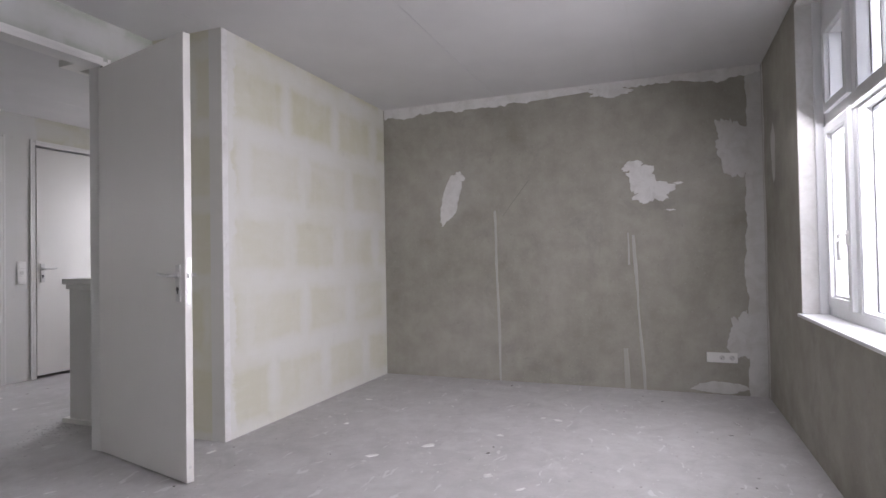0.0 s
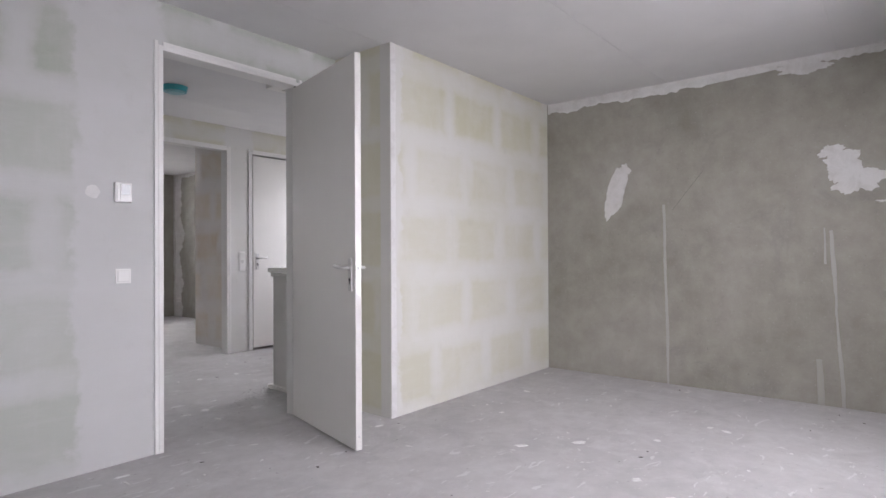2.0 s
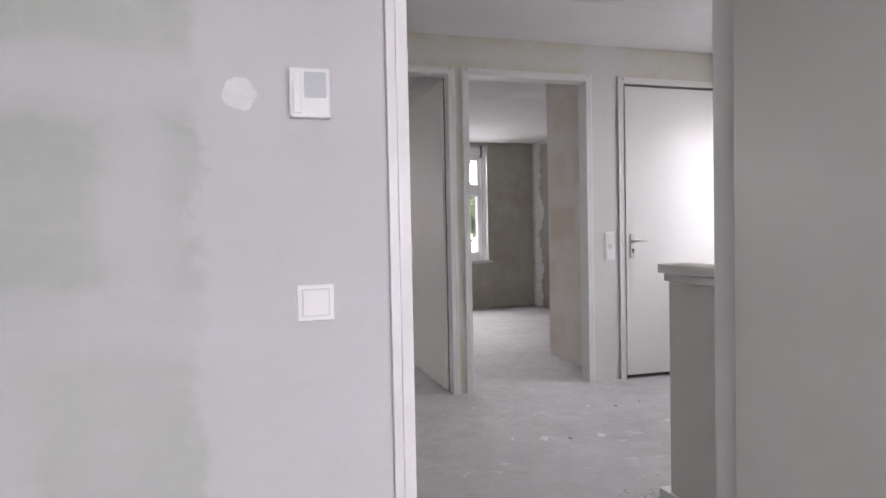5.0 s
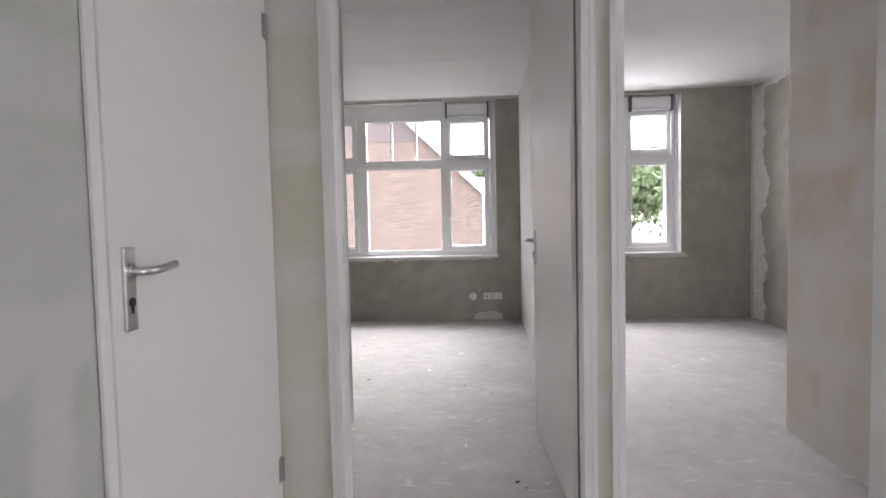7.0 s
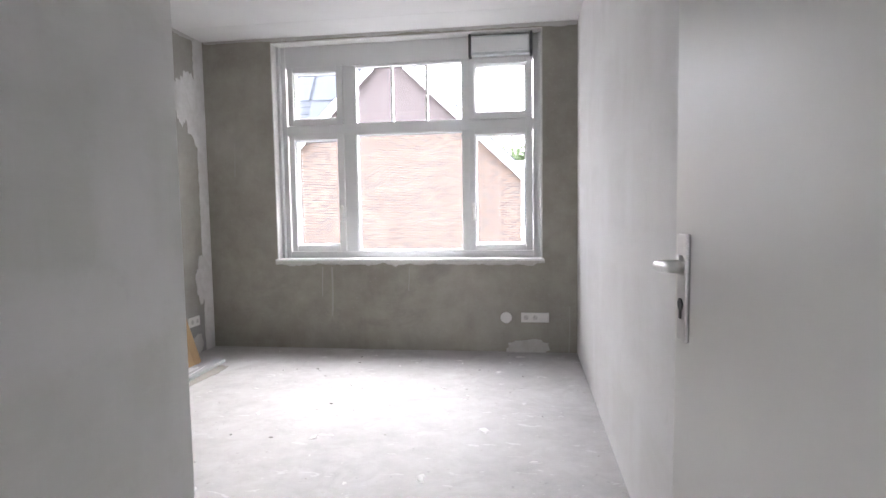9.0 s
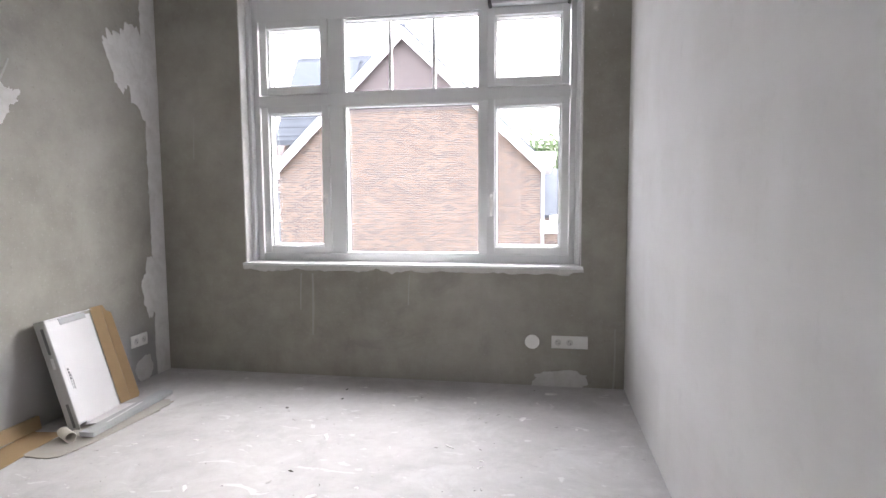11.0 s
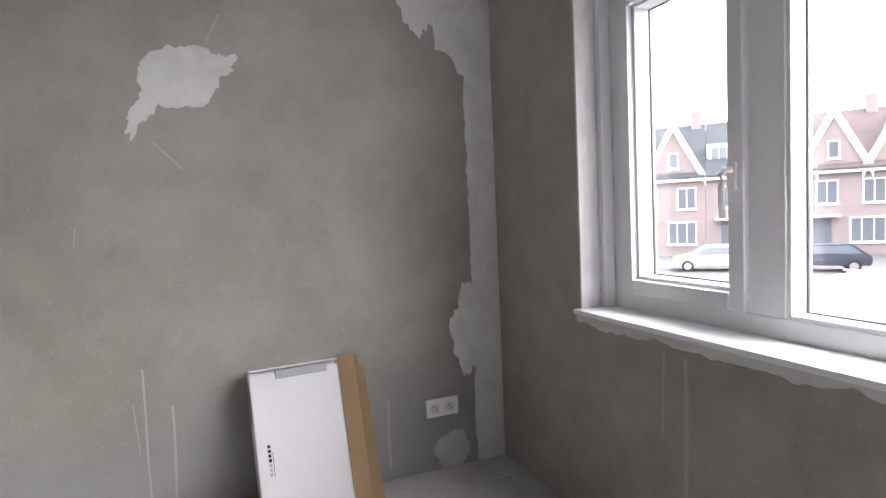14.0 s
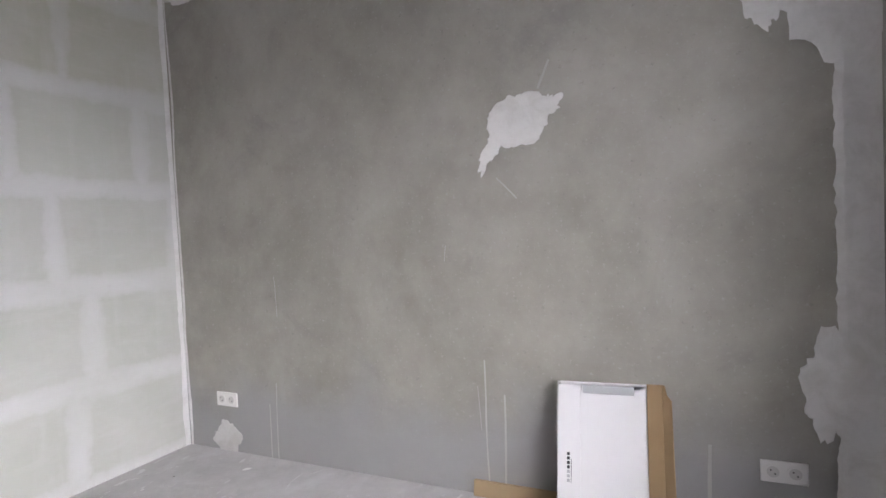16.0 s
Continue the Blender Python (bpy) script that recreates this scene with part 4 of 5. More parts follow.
part("print_line", one_box(-0.0036, -0.0031, 0.1325, 0.1345, 0.212, 0.30), INK, carton)
part("top_flap", one_box(-0.004, 0.062, -0.150, 0.184, 0.592, 0.596, 0.001), CARD_WHITE, carton)
# raised grey strip whose colour gives the shade of a tuck-in slot
tuck = bmesh.new()
box(tuck, 0.004, 0.010, -0.105, 0.09, 0.555, 0.588, 0.001)
part("tuck_slot_shade", tuck, GREYBAR, carton, "grey strip painted as the shade in the tuck-in slot")
fold = bmesh.new()
box(fold, 0.0, 0.004, -0.062, 0.0, 0.02, 0.602, 0.001, Matrix.Translation((0.004, -0.152, 0)) @ pose(0, 0, 0, 0, 0, -25))
part("brown_flap", fold, CARD, carton, "brown inside of the opened side flap")
fold = bmesh.new()
wing = [(-0.001, 0.02), (-0.001, 0.601), (-0.010, 0.600), (-0.020, 0.565), (-0.042, 0.545), (-0.052, 0.035), (-0.04, 0.02)]
wing_m = Matrix.Translation((-0.022, -0.208, 0)) @ pose(0, 0, 0, 0, 0, -45)
for x in (0.0, 0.004):
    fold.faces.new([fold.verts.new(wing_m @ Vector((x, y, z))) for y, z in wing])
fold.verts.ensure_lookup_table()
for k in range(7):
    fold.faces.new((fold.verts[k], fold.verts[(k + 1) % 7], fold.verts[7 + (k + 1) % 7], fold.verts[7 + k]))
part("brown_flap_tip", fold, CARD, carton, "folded brown edge of the side flap")
part("bottom_flap", one_box(-0.13, 0.0, -0.150, 0.150, -0.002, 0.002, 0.001, Matrix.Translation((0.0, 0, 0.016)) @ pose(0, 0, 0, 0, -9, 0)), CARD_WHITE, carton, "white bottom flap on the floor")

bar = thing("grey_panel_strip", pose(5.405, 0.855, 0.012, 0, 0, 1.5), "grey flat board strip lying in front of carton", "board")
part("strip", one_box(-0.040, 0.040, -0.325, 0.325, 0.0, 0.024, 0.003), GREYBAR, bar)

sheet = thing("cardboard_sheet", pose(5.42, 1.0, 0.0), "torn flat piece of pale cardboard on floor", "cardboard")
sb = bmesh.new()
outline = []
for k in range(44):
    a = 2 * math.pi * k / 44
    rx, ry = 0.115, 0.40
    w = 1 + 0.12 * noise.noise(Vector((math.cos(a) * 2, math.sin(a) * 2, 4.4))) + 0.08 * noise.noise(Vector((math.cos(a) * 9, math.sin(a) * 9, 1.4)))
    c, s = math.cos(a), math.sin(a)
    outline.append((rx * w * math.copysign(abs(c) ** 0.5, c), ry * w * math.copysign(abs(s) ** 0.5, s)))
lowr = [sb.verts.new((x + 0.25 * y * 0.35, y, 0.001)) for x, y in outline]
topr = [sb.verts.new((x + 0.25 * y * 0.35, y, 0.006 + 0.004 * max(0, noise.noise(Vector((x * 8, y * 8, 0)))))) for x, y in outline]
sb.faces.new(lowr)
sb.faces.new(topr)
for k in range(44):
    sb.faces.new((lowr[k], lowr[(k + 1) % 44], topr[(k + 1) % 44], topr[k]))
part("sheet", sb, paint("pale_card", (0.42, 0.39, 0.35), 0.8, 0.2, 0.3), sheet)

board = thing("wooden_board", pose(5.745, 1.37, 0.0, 0, 0, 0), "raw brown board standing along the wall foot", "board")
part("plank", one_box(-0.012, 0.012, -0.27, 0.16, 0.0, 0.07, 0.002, pose(0, 0, 0, 0, 10, 0)), WOOD, board)
card2 = thing("cardboard_offcut", pose(5.63, 1.34, 0.0, 0, 0, 8), "brown cardboard offcut lying on floor", "cardboard")
part("offcut", one_box(-0.085, 0.085, -0.20, 0.22, 0.0008, 0.005, 0.001), CARD, card2)

tube = thing("cardboard_tube", pose(5.475, 1.215, 0.033, 0, 0, -30), "short white cardboard tube lying on its side", "tube")
tb = bmesh.new()
for r in (0.026, 0.022):
    rod(tb, (-0.055, 0, 0), (0.055, 0, 0), r, seg=28, caps=False)
outer = [v for v in tb.verts]
for x in (-0.055, 0.055):
    o = sorted([v for v in tb.verts if abs(v.co.x - x) < 1e-4 and abs(math.hypot(v.co.y, v.co.z) - 0.026) < 1e-4], key=lambda v: math.atan2(v.co.z, v.co.y))
    i = sorted([v for v in tb.verts if abs(v.co.x - x) < 1e-4 and abs(math.hypot(v.co.y, v.co.z) - 0.022) < 1e-4], key=lambda v: math.atan2(v.co.z, v.co.y))
    for k in range(28):
        tb.faces.new((o[k], o[(k + 1) % 28], i[(k + 1) % 28], i[k]))
part("tube_wall", tb, paint("tube_card", (0.62, 0.59, 0.53), 0.7, 0.1, 0.2), tube, "", True)


# ---- plaster crumbs and splashes on the floor ----
rng = random.Random(7)


def scatter(name, count, big, material, label):
    bm = bmesh.new()
    spots = [(0.1, 5.6, 7.4, 11.0), (2.7, 5.7, 0.1, 4.3), (0.1, 2.4, 0.1, 3.3), (1.0, 3.8, 4.7, 7.0)]
    for k in range(count):
        x0, x1, y0, y1 = spots[rng.choices(range(4), (6, 4, 1, 2))[0]]
        cx, cy, r = rng.uniform(x0, x1), rng.uniform(y0, y1), rng.uniform(0.3, 1.0) ** 3 * big + 0.003
        el, an, n = rng.uniform(0.15, 0.7), rng.uniform(0, 6.3), 9
        h = min(0.002 + r * 0.06, 0.005)
        lo, hi = [], []
        for j in range(n):
            a = 2 * math.pi * j / n
            w = rng.uniform(0.6, 1.25)
            u, v = r * w * math.cos(a), r * w * el * math.sin(a)
            x, y = cx + u * math.cos(an) - v * math.sin(an), cy + u * math.sin(an) + v * math.cos(an)
            lo.append(bm.verts.new((x, y, 0.0004)))
            hi.append(bm.verts.new((cx + (x - cx) * 0.75, cy + (y - cy) * 0.75, h)))
        bm.faces.new(hi)
        for j in range(n):
            bm.faces.new((lo[j], lo[(j + 1) % n], hi[(j + 1) % n], hi[j]))
    ob = part(name, bm, material)
    return tagged(ob, label, "debris", kind="stuff")


scatter("plaster_splashes", 330, 0.042, FILLER, "dried white plaster splashes on the screed floor")
scatter("plaster_crumbs", 900, 0.012, paint("crumb_grey", (0.52, 0.51, 0.49), 0.9, 0.2, 0.3), "small pale crumbs of plaster on the floor")
scatter("dark_crumbs", 90, 0.014, paint("crumb_dark", (0.07, 0.06, 0.05), 0.9, 0.2, 0.3), "small dark scraps of rubble on the floor")


# flat grey specks, densest at the foot of the stair wall and thinning outwards
db = bmesh.new()
for k in range(190):
    f = abs(rng.gauss(0, 0.45))
    cx, cy, r = 2.26 + 0.42 * f + rng.gauss(0, 0.06), 6.36 + 0.30 * f + rng.gauss(0, 0.07), rng.uniform(0.003, 0.008)
    top_v = db.verts.new((cx, cy, r * 0.2))
    rim = [db.verts.new((cx + r * rng.uniform(0.6, 1.3) * math.cos(a), cy + r * rng.uniform(0.6, 1.3) * math.sin(a), 0.0004)) for a in (0.0, 1.26, 2.51, 3.77, 5.03)]
    for j in range(5):
        db.faces.new((top_v, rim[j], rim[(j + 1) % 5]))
tagged(part("grey_specks", db, paint("speck_grey", (0.31, 0.30, 0.29), 0.95, 0.3, 0.4)), "small grey specks fanning out from the foot of the stair wall", "debris", kind="stuff")


# ---- outside: ground, street and the houses opposite ----
gb = bmesh.new()
box(gb, -400, 400, -400, 400, GROUND - 0.5, GROUND)
tagged(part("ground", gb, ASPH), "grey paved street and ground reaching to the horizon", "ground", kind="structure")
tagged(part("pavement", one_box(-12, 30, -15.6, -13.4, GROUND, GROUND + 0.10, 0.01), PAVE), "pale paved footpath with kerb along the houses", "pavement", kind="structure")
walls("facade_below", BRICK, "x", WX - 0.34, EX + 0.34, SY - 0.37, SY - 0.2, GROUND, -0.31, [], "brick front below this floor")


def far_window(parent, x0, x1, z0, z1, y, bars=1):
    w = part("window_frame", ring(bmesh.new(), x0, x1, z0, z1, 0.09, y - 0.02, y + 0.06, 0), TRIMW, parent, "white window frame")
    part("pane", one_box(x0 + 0.09, x1 - 0.09, y - 0.005, y + 0.005, z0 + 0.09, z1 - 0.09), DARKPANE, w, "dark reflecting glass")
    for k in range(bars):
        u = x0 + (x1 - x0) * (k + 1) / (bars + 1)
        part("muntin", one_box(u - 0.03, u + 0.03, y + 0.006, y + 0.03, z0 + 0.09, z1 - 0.09), TRIMW, w)
    part("sill", one_box(x0 - 0.06, x1 + 0.06, y, y + 0.1, z0 - 0.08, z0 - 0.005), TRIMW, w)


def slope(bm, a, b, y0, y1, thick):
    """A roof slope in the plane of x and z from a (eave) to b (ridge), between y0 and y1."""
    (xa, za), (xb, zb) = a, b
    low = [bm.verts.new(p) for p in ((xa, y0, za), (xb, y0, zb), (xb, y1, zb), (xa, y1, za))]
    top = [bm.verts.new((v.co.x, v.co.y, v.co.z + thick)) for v in low]
    bm.faces.new(low)
    bm.faces.new(top)
    for k in range(4):
        bm.faces.new((low[k], low[(k + 1) % 4], top[(k + 1) % 4], top[k]))
    return bm


GX0, GX1, GY, EAVE, RIDGE = 3.15, 12.75, -16.37, 2.48, 7.12
GM = (GX0 + GX1) / 2
gable = thing("gable_house", Matrix(), "brick house with tiled gable roof and white verges", "house")


def gable_wall(zlo, zhi, y0, y1):
    """The part of the gable between two heights."""
    def half(z):
        return (GX1 - GX0) / 2 * (1.0 if z <= EAVE else max(0.0, (RIDGE - z) / (RIDGE - EAVE)))
    bm = bmesh.new()
    zs = [zlo] + ([EAVE] if zlo < EAVE < zhi else []) + [zhi]
    rows = [(GM - half(z), GM + half(z), z) for z in zs]
    for y in (y0, y1):
        pts = [(r[0], y, r[2]) for r in rows] + [(r[1], y, r[2]) for r in reversed(rows)]
        vs = []
        for p in pts:
            if not vs or (Vector(p) - vs[-1].co).length > 1e-4:
                vs.append(bm.verts.new(p))
        bm.faces.new(vs)
    bm.verts.ensure_lookup_table()
    n = len(bm.verts) // 2
    for k in range(n):
        bm.faces.new((bm.verts[k], bm.verts[(k + 1) % n], bm.verts[n + (k + 1) % n], bm.verts[n + k]))
    return bm


part("gable_wall", gable_wall(GROUND, 4.45, GY - 0.3, GY), BRICK, gable, "orange-brown brick gable")
part("gable_top", gable_wall(4.452, RIDGE, GY - 0.3, GY + 0.012), BRICK_DARK, gable, "darker purple-brown brick top of the gable")
part("soldier_course", one_box(GM - 2.7, GM + 2.7, GY, GY + 0.02, 4.38, 4.45), BRICK_DARK, gable)
part("side_wall", one_box(GX0, GX0 + 0.3, GY - 10, GY - 0.3, GROUND, EAVE), BRICK, gable)
part("side_wall", one_box(GX1 - 0.3, GX1, GY - 10, GY - 0.3, GROUND, EAVE), BRICK, gable)
sl = (RIDGE - EAVE) / ((GX1 - GX0) / 2)
for sgn, xe in ((-1, GX0), (1, GX1)):
    eave = (xe + sgn * 0.12, EAVE - 0.12 * sl)
    top = (GM, RIDGE)
    back = GY - (10.2 if sgn < 0 else 2.6)
    roof = part("roof", slope(bmesh.new(), eave, top, back, GY + 0.19, 0.22), ROOF, gable, "dark grey tiled roof slope")
    vb = slope(bmesh.new(), (eave[0], eave[1] - 0.30), (top[0], top[1] - 0.30), GY + 0.195, GY + 0.27, 0.43)
    part("verge_board", vb, TRIMW, gable, "white verge board")
    part("gutter", one_box(min(xe - sgn * 0.2, xe + sgn * 0.5), max(xe - sgn * 0.2, xe + sgn * 0.5), GY - 10.2, GY + 0.35, EAVE + 0.06, EAVE + 0.34, 0.01), TRIMW, gable, "white box gutter")
    px = xe + sgn * 0.08
    part("drain_pipe", rod(bmesh.new(), (px, GY + 0.08, GROUND), (px, GY + 0.08, EAVE + 0.05), 0.05, seg=12), ZINC, gable, "grey drain pipe")
    # tile courses
    tc = bmesh.new()
    for k in range(1, 17):
        f = k / 17
        x, z = eave[0] + (top[0] - eave[0]) * f, eave[1] + (top[1] - eave[1]) * f
        box(tc, x - 0.03, x + 0.03, back, GY + 0.17, z + 0.14, z + 0.185)
    part("tile_courses", tc, ROOF, gable)
# the wing behind the gable: its ridge runs across, with solar panels on the near slope
WY, WZ, WX1 = -18.95, 7.05, 13.0
wing_low = (GY + 0.35, EAVE + 0.12)


def wing_slope(x0, x1, f0, f1, lift, thick, near=True):
    """A slab on the wing's roof between the fractions f0 and f1 of the way from eave to ridge."""
    bm = bmesh.new()
    rows = []
    for f in (f0, f1):
        y = wing_low[0] + (WY - wing_low[0]) * f
        rows.append((y if near else 2 * WY - y, wing_low[1] + (WZ - wing_low[1]) * f + lift))
    low = [bm.verts.new((x, y, z)) for x, (y, z) in ((x0, rows[0]), (x1, rows[0]), (x1, rows[1]), (x0, rows[1]))]
    top = [bm.verts.new((v.co.x, v.co.y, v.co.z + thick)) for v in low]
    bm.faces.new(low)
    bm.faces.new(top)
    for k in range(4):
        bm.faces.new((low[k], low[(k + 1) % 4], top[(k + 1) % 4], top[k]))
    return bm


for near in (True, False):
    part("wing_roof", wing_slope(GM, WX1, 0.2 if near else 0.0, 1.0, -0.2, 0.2, near), ROOF, gable, "grey tiled slope of the cross wing")
for k in range(3, 13):
    part("tile_course", wing_slope(GM + 0.5, WX1 + 0.03, k / 13, k / 13 + 0.055, 0.0, 0.035), ROOF, gable)
for x0, f0 in ((8.9, 0.36), (10.3, 0.36), (8.9, 0.66), (10.3, 0.66), (11.7, 0.66)):
    part("solar_panel", wing_slope(x0, x0 + 1.25, f0, f0 + 0.27, 0.07, 0.04), SOLAR, gable, "dark glass solar panel")
wg = bmesh.new()
wg_pts = ((wing_low[0] - 0.4, EAVE), (WY, WZ - 0.35), (2 * WY - wing_low[0] + 0.4, EAVE))
wg_a = [wg.verts.new((GX1 - 0.3, y, z)) for y, z in wg_pts]
wg_b = [wg.verts.new((GX1, y, z)) for y, z in wg_pts]
wg.faces.new(wg_a)
wg.faces.new(wg_b)
for k in range(3):
    wg.faces.new((wg_a[k], wg_a[(k + 1) % 3], wg_b[(k + 1) % 3], wg_b[k]))
part("wing_gable", wg, BRICK, gable)
part("ridge_tile", one_box(GM - 0.12, GM + 0.12, GY - 10.2, GY + 0.17, RIDGE + 0.08, RIDGE + 0.24, 0.03), ROOF, gable)
part("vent_pipe", rod(bmesh.new(), (GM - 2.3, GY - 2.0, 4.6), (GM - 2.3, GY - 2.0, 6.1), 0.09, seg=12), ZINC, gable, "grey roof vent pipe")

garage = thing("flat_garage", Matrix(), "low brick garage with white fascia beside gable house", "garage")
part("garage_wall", one_box(-1.6, GX0 - 0.02, GY - 6, GY - 0.3, GROUND, 0.016), BRICK, garage)
part("fascia", one_box(-1.75, GX0 + 0.1, GY - 6.1, GY - 0.15, 0.02, 0.27, 0.02), TRIMW, garage, "white fascia board")
part("roof_edge", one_box(-1.4, GX0 - 0.4, GY - 5.5, GY - 1.0, 0.275, 0.52, 0.05), VENT_GREY, garage, "grey low roof light")

shed = thing("tiled_shed", pose(0.3, -36, GROUND), "small house with plain grey tiled roof", "house")
part("shed_wall", one_box(-3, 3, -3, 3, 0, 3.2), BRICK_FAR, shed)
sr = bmesh.new()
for sg in (-1, 1):
    vs = [sr.verts.new(p) for p in ((-3.3, sg * 3.3, 3.05), (3.3, sg * 3.3, 3.05), (3.3, 0, 6.1), (-3.3, 0, 6.1))]
    vt = [sr.verts.new((v.co.x, v.co.y, v.co.z + 0.15)) for v in vs]
    sr.faces.new(vs)
    sr.faces.new(vt)
    for k in range(4):
        sr.faces.new((vs[k], vs[(k + 1) % 4], vt[(k + 1) % 4], vt[k]))
part("shed_roof", sr, ROOF, shed, "grey tiled roof")


def row_house(m, dormer, gabled, tiles):
    h = thing("row_house", m, "brick row house with grey tiled roof and white windows", "house", "row houses")
    part("front_wall", one_box(0, 5.6, -8, 0, 0, 5.6), BRICK_FAR, h)
    part("gutter", one_box(-0.02, 5.62, 0.0, 0.45, 5.45, 5.68), TRIMW, h, "white gutter")
    rf = bmesh.new()
    for ya, yb in ((0.45, -4.0), (-8.4, -4.0)):
        vs = [rf.verts.new(p) for p in ((0, ya, 5.6), (5.6, ya, 5.6), (5.6, yb, 9.8), (0, yb, 9.8))]
        vt = [rf.verts.new((v.co.x, v.co.y, v.co.z + 0.18)) for v in vs]
        rf.faces.new(vs)
        rf.faces.new(vt)
        for k in range(4):
            rf.faces.new((vs[k], vs[(k + 1) % 4], vt[(k + 1) % 4], vt[k]))
    part("roof", rf, tiles, h)
    for x0 in (0.6, 3.2):
        far_window(h, x0, x0 + 1.3, 3.4, 5.0, 0.01)
    far_window(h, 0.6, 2.6, 0.8, 2.5, 0.01, 2)
    part("front_door", one_box(3.6, 4.6, -0.02, 0.05, 0, 2.4), DARKPANE, h, "dark front door")
    part("canopy", one_box(3.2, 5.0, 0.0, 0.8, 2.55, 2.7), TRIMW, h, "white door canopy")
    part("chimney", one_box(0.3, 1.0, -4.4, -3.6, 9.3, 10.9), BRICK_FAR, h, "brick chimney")
    if dormer:
        d = dormer
        part("dormer", one_box(d - 0.8, d + 0.8, -3.2, -0.9, 6.5, 8.1), TRIMW, h, "white dormer")
        far_window(h, d - 0.6, d + 0.6, 6.8, 7.9, -0.88)
    if gabled:
        g0 = gabled
        gbm = bmesh.new()
        pts = [(g0 - 1.9, 5.6), (g0 + 1.9, 5.6), (g0, 9.5)]
        f = [gbm.verts.new((x, 0.12, z)) for x, z in pts]
        g = [gbm.verts.new((x, -3.6, z)) for x, z in pts]
        gbm.faces.new(f)
        gbm.faces.new(g)
        for k in range(3):
            gbm.faces.new((f[k], f[(k + 1) % 3], g[(k + 1) % 3], g[k]))
        part("front_gable", gbm, BRICK_FAR, h, "brick front gable")
        for a, b in ((pts[0], pts[2]), (pts[1], pts[2])):
            part("gable_trim", slope(bmesh.new(), (a[0] + (0.25 if a[0] > g0 else -0.25), a[1] - 0.55), (b[0], b[1] - 0.35), 0.13, 0.3, 0.85), TRIMW, h, "white gable trim")
        far_window(h, g0 - 0.35, g0 + 0.35, 6.4, 7.6, 0.13, 0)
    return h


start, step_dir = Vector((47.0, -21.0)), Vector((-0.745, -0.667))
ang = math.degrees(math.atan2(step_dir.y, step_dir.x)) + 180
HOUSES = ((0, 0), (1.9, 0), (0, 2.1), (4.7, 0.9), (0, 3.5), (0, 5.4), (0, 2.8))
for k, (dormer, gabled) in enumerate(HOUSES):
    p = start + step_dir * 5.62 * (k + 1)
    row_house(pose(p.x, p.y, GROUND, 0, 0, ang), dormer, gabled, ROOF_RED if k > 3 else ROOF_FAR)


def car(m, material):
    c = thing("parked_car", m, "parked passenger car at the kerb", "car", "parked cars")
    bm = bmesh.new()
    prof = [(-2.1, 0.35), (2.1, 0.35), (2.15, 0.75), (1.1, 0.92), (0.45, 1.42), (-1.3, 1.45), (-1.95, 0.95), (-2.15, 0.8)]
    for y in (-0.85, 0.85):
        ins = 0.0
        bm.faces.new([bm.verts.new((x, y * (0.86 if z > 1.2 else 1.0), z)) for x, z in prof])
    bm.verts.ensure_lookup_table()
    n = len(prof)
    for k in range(n):
        bm.faces.new((bm.verts[k], bm.verts[(k + 1) % n], bm.verts[n + (k + 1) % n], bm.verts[n + k]))
    bmesh.ops.bevel(bm, geom=bm.edges[:], offset=0.05, segments=2, affect="EDGES")
    part("body", bm, material, c)
    for y in (-0.82, 0.82):
        gl = bmesh.new()
        s = 1 if y > 0 else -1
        vs = [gl.verts.new((x, y * (0.90 if z > 1.2 else 1.03) + s * 0.01, z)) for x, z in ((0.9, 0.97), (0.4, 1.36), (-1.25, 1.38), (-1.7, 0.97))]
        v2 = [gl.verts.new((v.co.x, v.co.y - s * 0.05, v.co.z)) for v in vs]
        gl.faces.new(vs)
        gl.faces.new(v2)
        for k in range(4):
            gl.faces.new((vs[k], vs[(k + 1) % 4], v2[(k + 1) % 4], v2[k]))
        part("side_window", gl, DARKPANE, c, "dark side glass")
        for x in (-1.35, 1.35):
            wheel = part("tyre", rod(bmesh.new(), (x, y - 0.08, 0.32), (x, y + 0.08, 0.32), 0.32, seg=20), TYRE, c)
            part("rim", rod(bmesh.new(), (x, y + s * 0.081, 0.32), (x, y + s * 0.095, 0.32), 0.2, seg=16), STEEL, wheel)
    return c


base = start + step_dir * 12 + Vector((-6.5, 7.0))
for k, mt in enumerate((0, 2, 1, 0, 2)):
    p = base + step_dir * (5.2 * k)
    car(pose(p.x, p.y, GROUND, 0, 0, ang + (3 if k % 2 else -2)), CARS[mt])


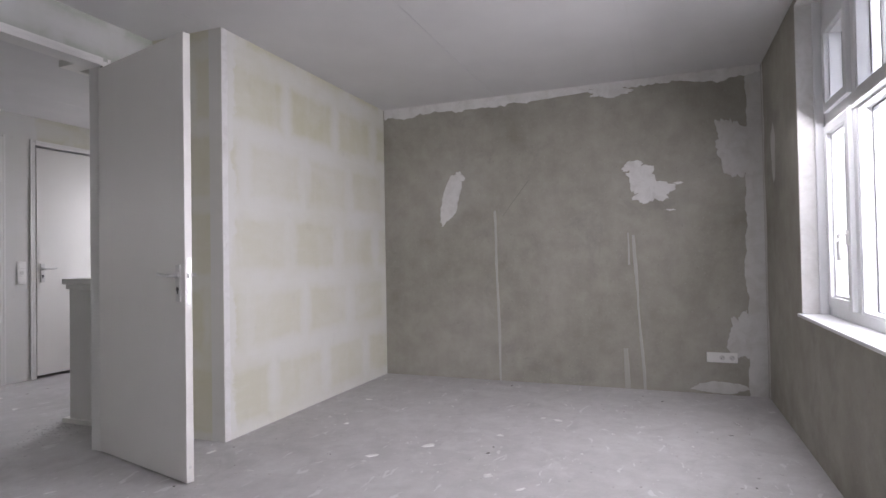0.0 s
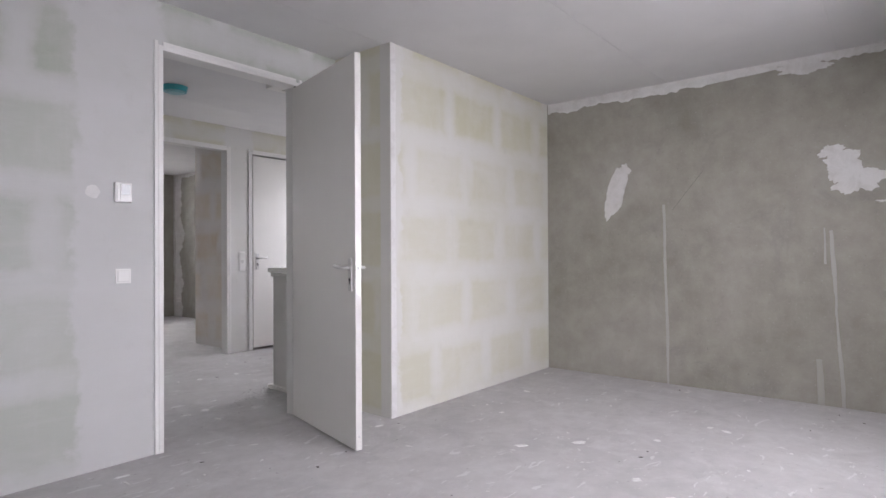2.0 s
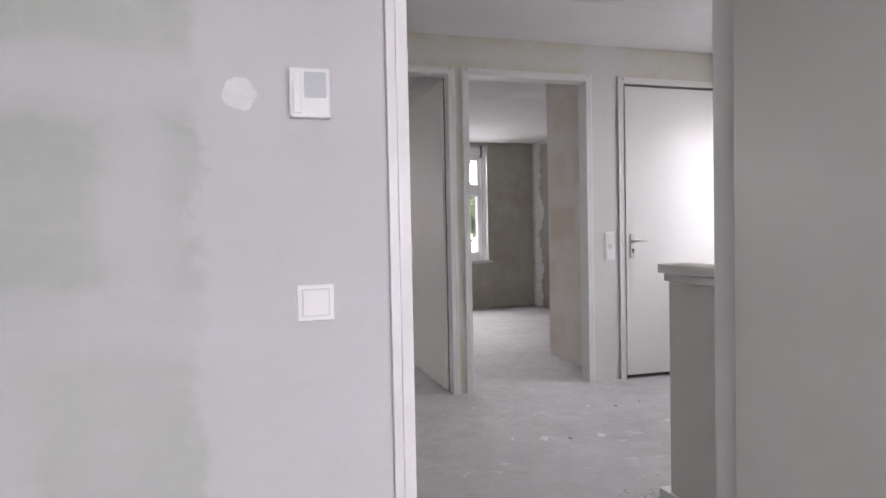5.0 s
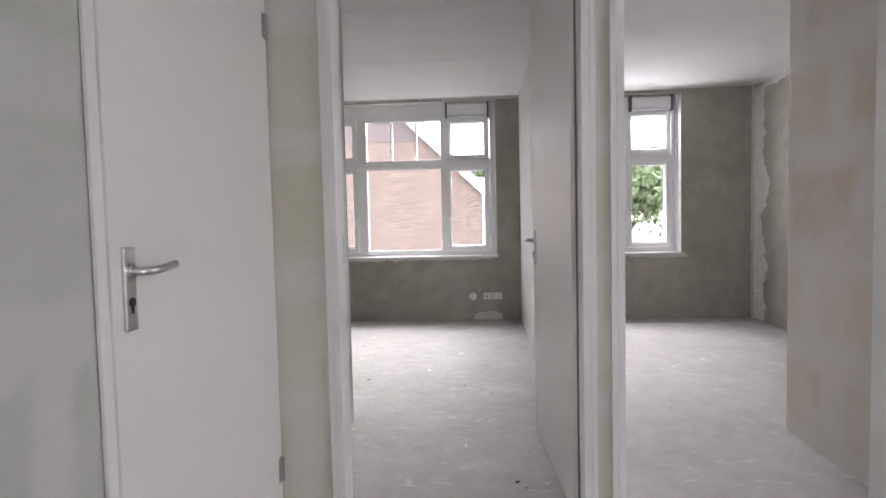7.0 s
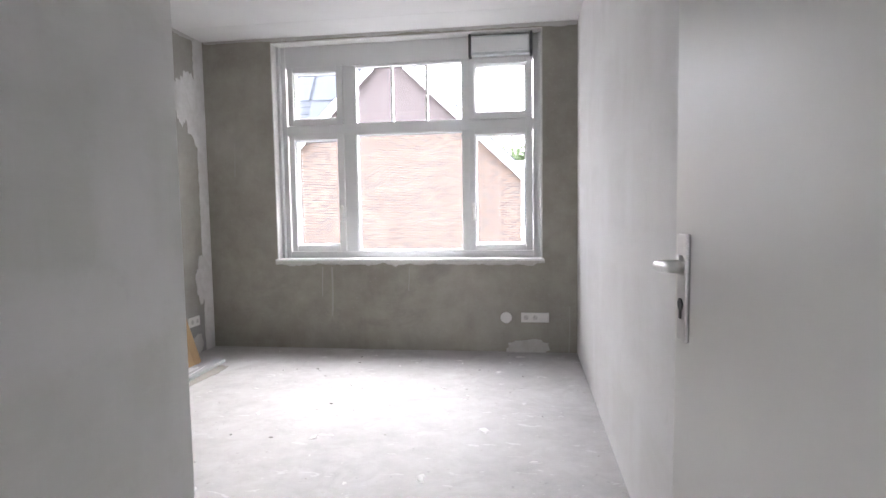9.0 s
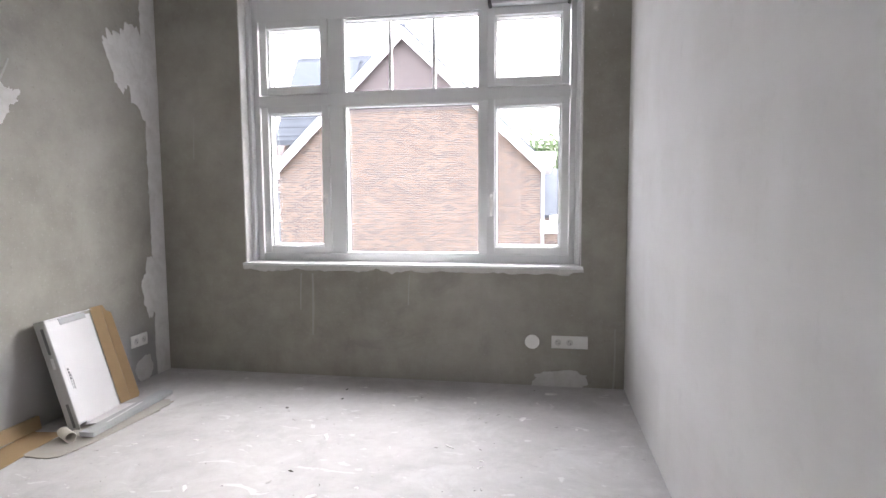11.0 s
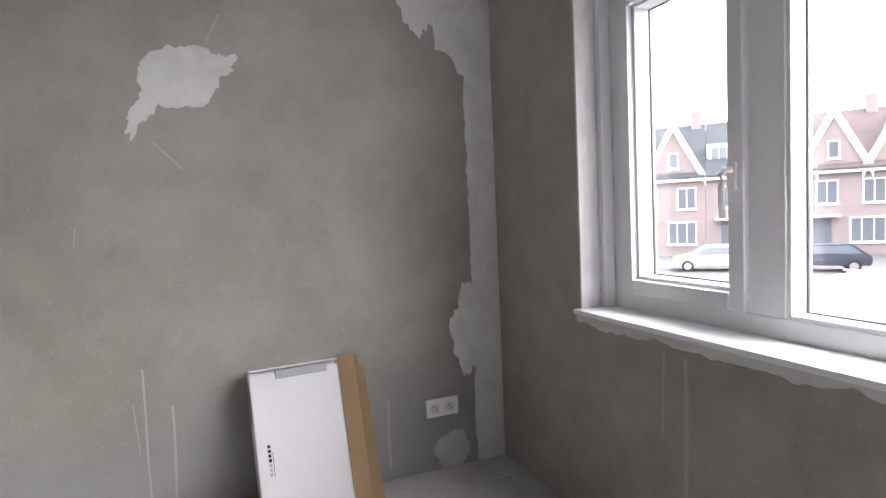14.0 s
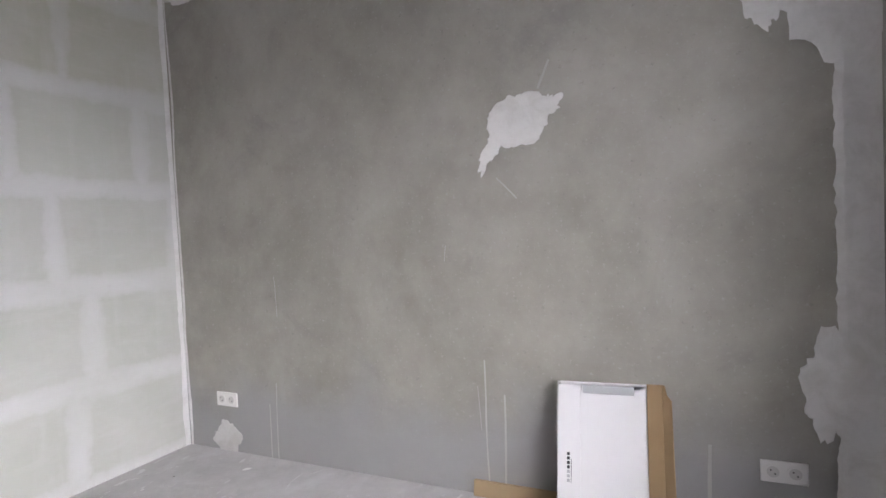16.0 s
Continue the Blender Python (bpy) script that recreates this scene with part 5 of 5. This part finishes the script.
def van(m):
    """A white panel van with a roof rack."""
    v = thing("parked_van", m, "white panel van with roof rack parked in the street", "van")
    bm = bmesh.new()
    prof = [(-2.6, 0.4), (2.6, 0.4), (2.65, 0.95), (2.0, 1.25), (1.45, 2.15), (1.1, 2.3), (-2.55, 2.32), (-2.65, 1.0)]
    for y in (-0.95, 0.95):
        bm.faces.new([bm.verts.new((x, y * (0.9 if z > 1.6 else 1.0), z)) for x, z in prof])
    bm.verts.ensure_lookup_table()
    n = len(prof)
    for k in range(n):
        bm.faces.new((bm.verts[k], bm.verts[(k + 1) % n], bm.verts[n + (k + 1) % n], bm.verts[n + k]))
    bmesh.ops.bevel(bm, geom=bm.edges[:], offset=0.06, segments=2, affect="EDGES")
    part("body", bm, VAN, v)
    for y in (-0.7, 0.7):
        part("roof_rail", rod(bmesh.new(), (-2.3, y, 2.44), (0.9, y, 2.44), 0.025, seg=8), ZINC, v, "grey roof rail")
    for x in (-2.2, -1.4, -0.6, 0.2, 0.8):
        part("rack_bar", one_box(x - 0.03, x + 0.03, -0.72, 0.72, 2.33, 2.415, 0.005), ZINC, v, "grey roof rack bar")
    part("windscreen", one_box(-0.02, 0.02, -0.78, 0.78, -0.40, 0.40, 0.005, Matrix.Translation((1.80, 0, 1.72)) @ pose(0, 0, 0, 0, -31, 0)), DARKPANE, v, "dark windscreen")
    for y in (-0.92, 0.92):
        for x in (-1.65, 1.65):
            wheel = part("tyre", rod(bmesh.new(), (x, y - 0.1, 0.34), (x, y + 0.1, 0.34), 0.34, seg=20), TYRE, v)
            s = 1 if y > 0 else -1
            part("rim", rod(bmesh.new(), (x, y + s * 0.101, 0.34), (x, y + s * 0.115, 0.34), 0.2, seg=16), STEEL, wheel)
    return v


van(pose(9.1, -11.9, GROUND, 0, 0, 176))


def tree(m, height, spread, seed):
    """Tapered trunk, limbs and a crown of many small leaf clumps with gaps."""
    r = random.Random(seed)
    t = thing("tree", m, "leafy green broad-crowned tree behind the houses", "tree", "trees")
    tb = bmesh.new()
    rod(tb, (0, 0, 0), (0.1, 0, height * 0.5), 0.22, 0.12, 10)
    tips = []
    for k in range(9):
        a, z = r.uniform(0, 6.3), height * r.uniform(0.3, 0.5)
        tip = Vector((math.cos(a) * spread * r.uniform(0.3, 0.75), math.sin(a) * spread * r.uniform(0.3, 0.75), height * r.uniform(0.6, 0.92)))
        rod(tb, (0.05, 0, z), tip, 0.08, 0.02, 6)
        tips.append(tip)
    part("trunk", tb, BARK, t)
    lb = bmesh.new()
    for k in range(2600):
        c = r.choice(tips) + Vector((r.gauss(0, 1), r.gauss(0, 1), r.gauss(0, 0.8))) * spread * 0.27
        q = Euler((r.uniform(0, 6.3), r.uniform(0, 6.3), r.uniform(0, 6.3))).to_matrix()
        s = r.uniform(0.16, 0.34)
        lb.faces.new([lb.verts.new(c + q @ Vector(p)) for p in ((-s, 0, 0), (0, -s * 0.5, 0.03), (s, 0, 0), (0, s * 0.5, 0.03))])
    part("crown", lb, LEAF, t, "uneven crown of many small leaves")
    return t


for k, (x, y, h, s) in enumerate(((-5.0, -27, 7.2, 3.0), (-9.5, -31, 8.0, 3.4), (-1.5, -44, 8.5, 3.6), (-7.0, -40, 9.0, 3.8), (-13.0, -36, 9.0, 3.6), (3.0, -52, 9.5, 4.0))):
    tree(pose(x, y, GROUND), h, s, 50 + k)
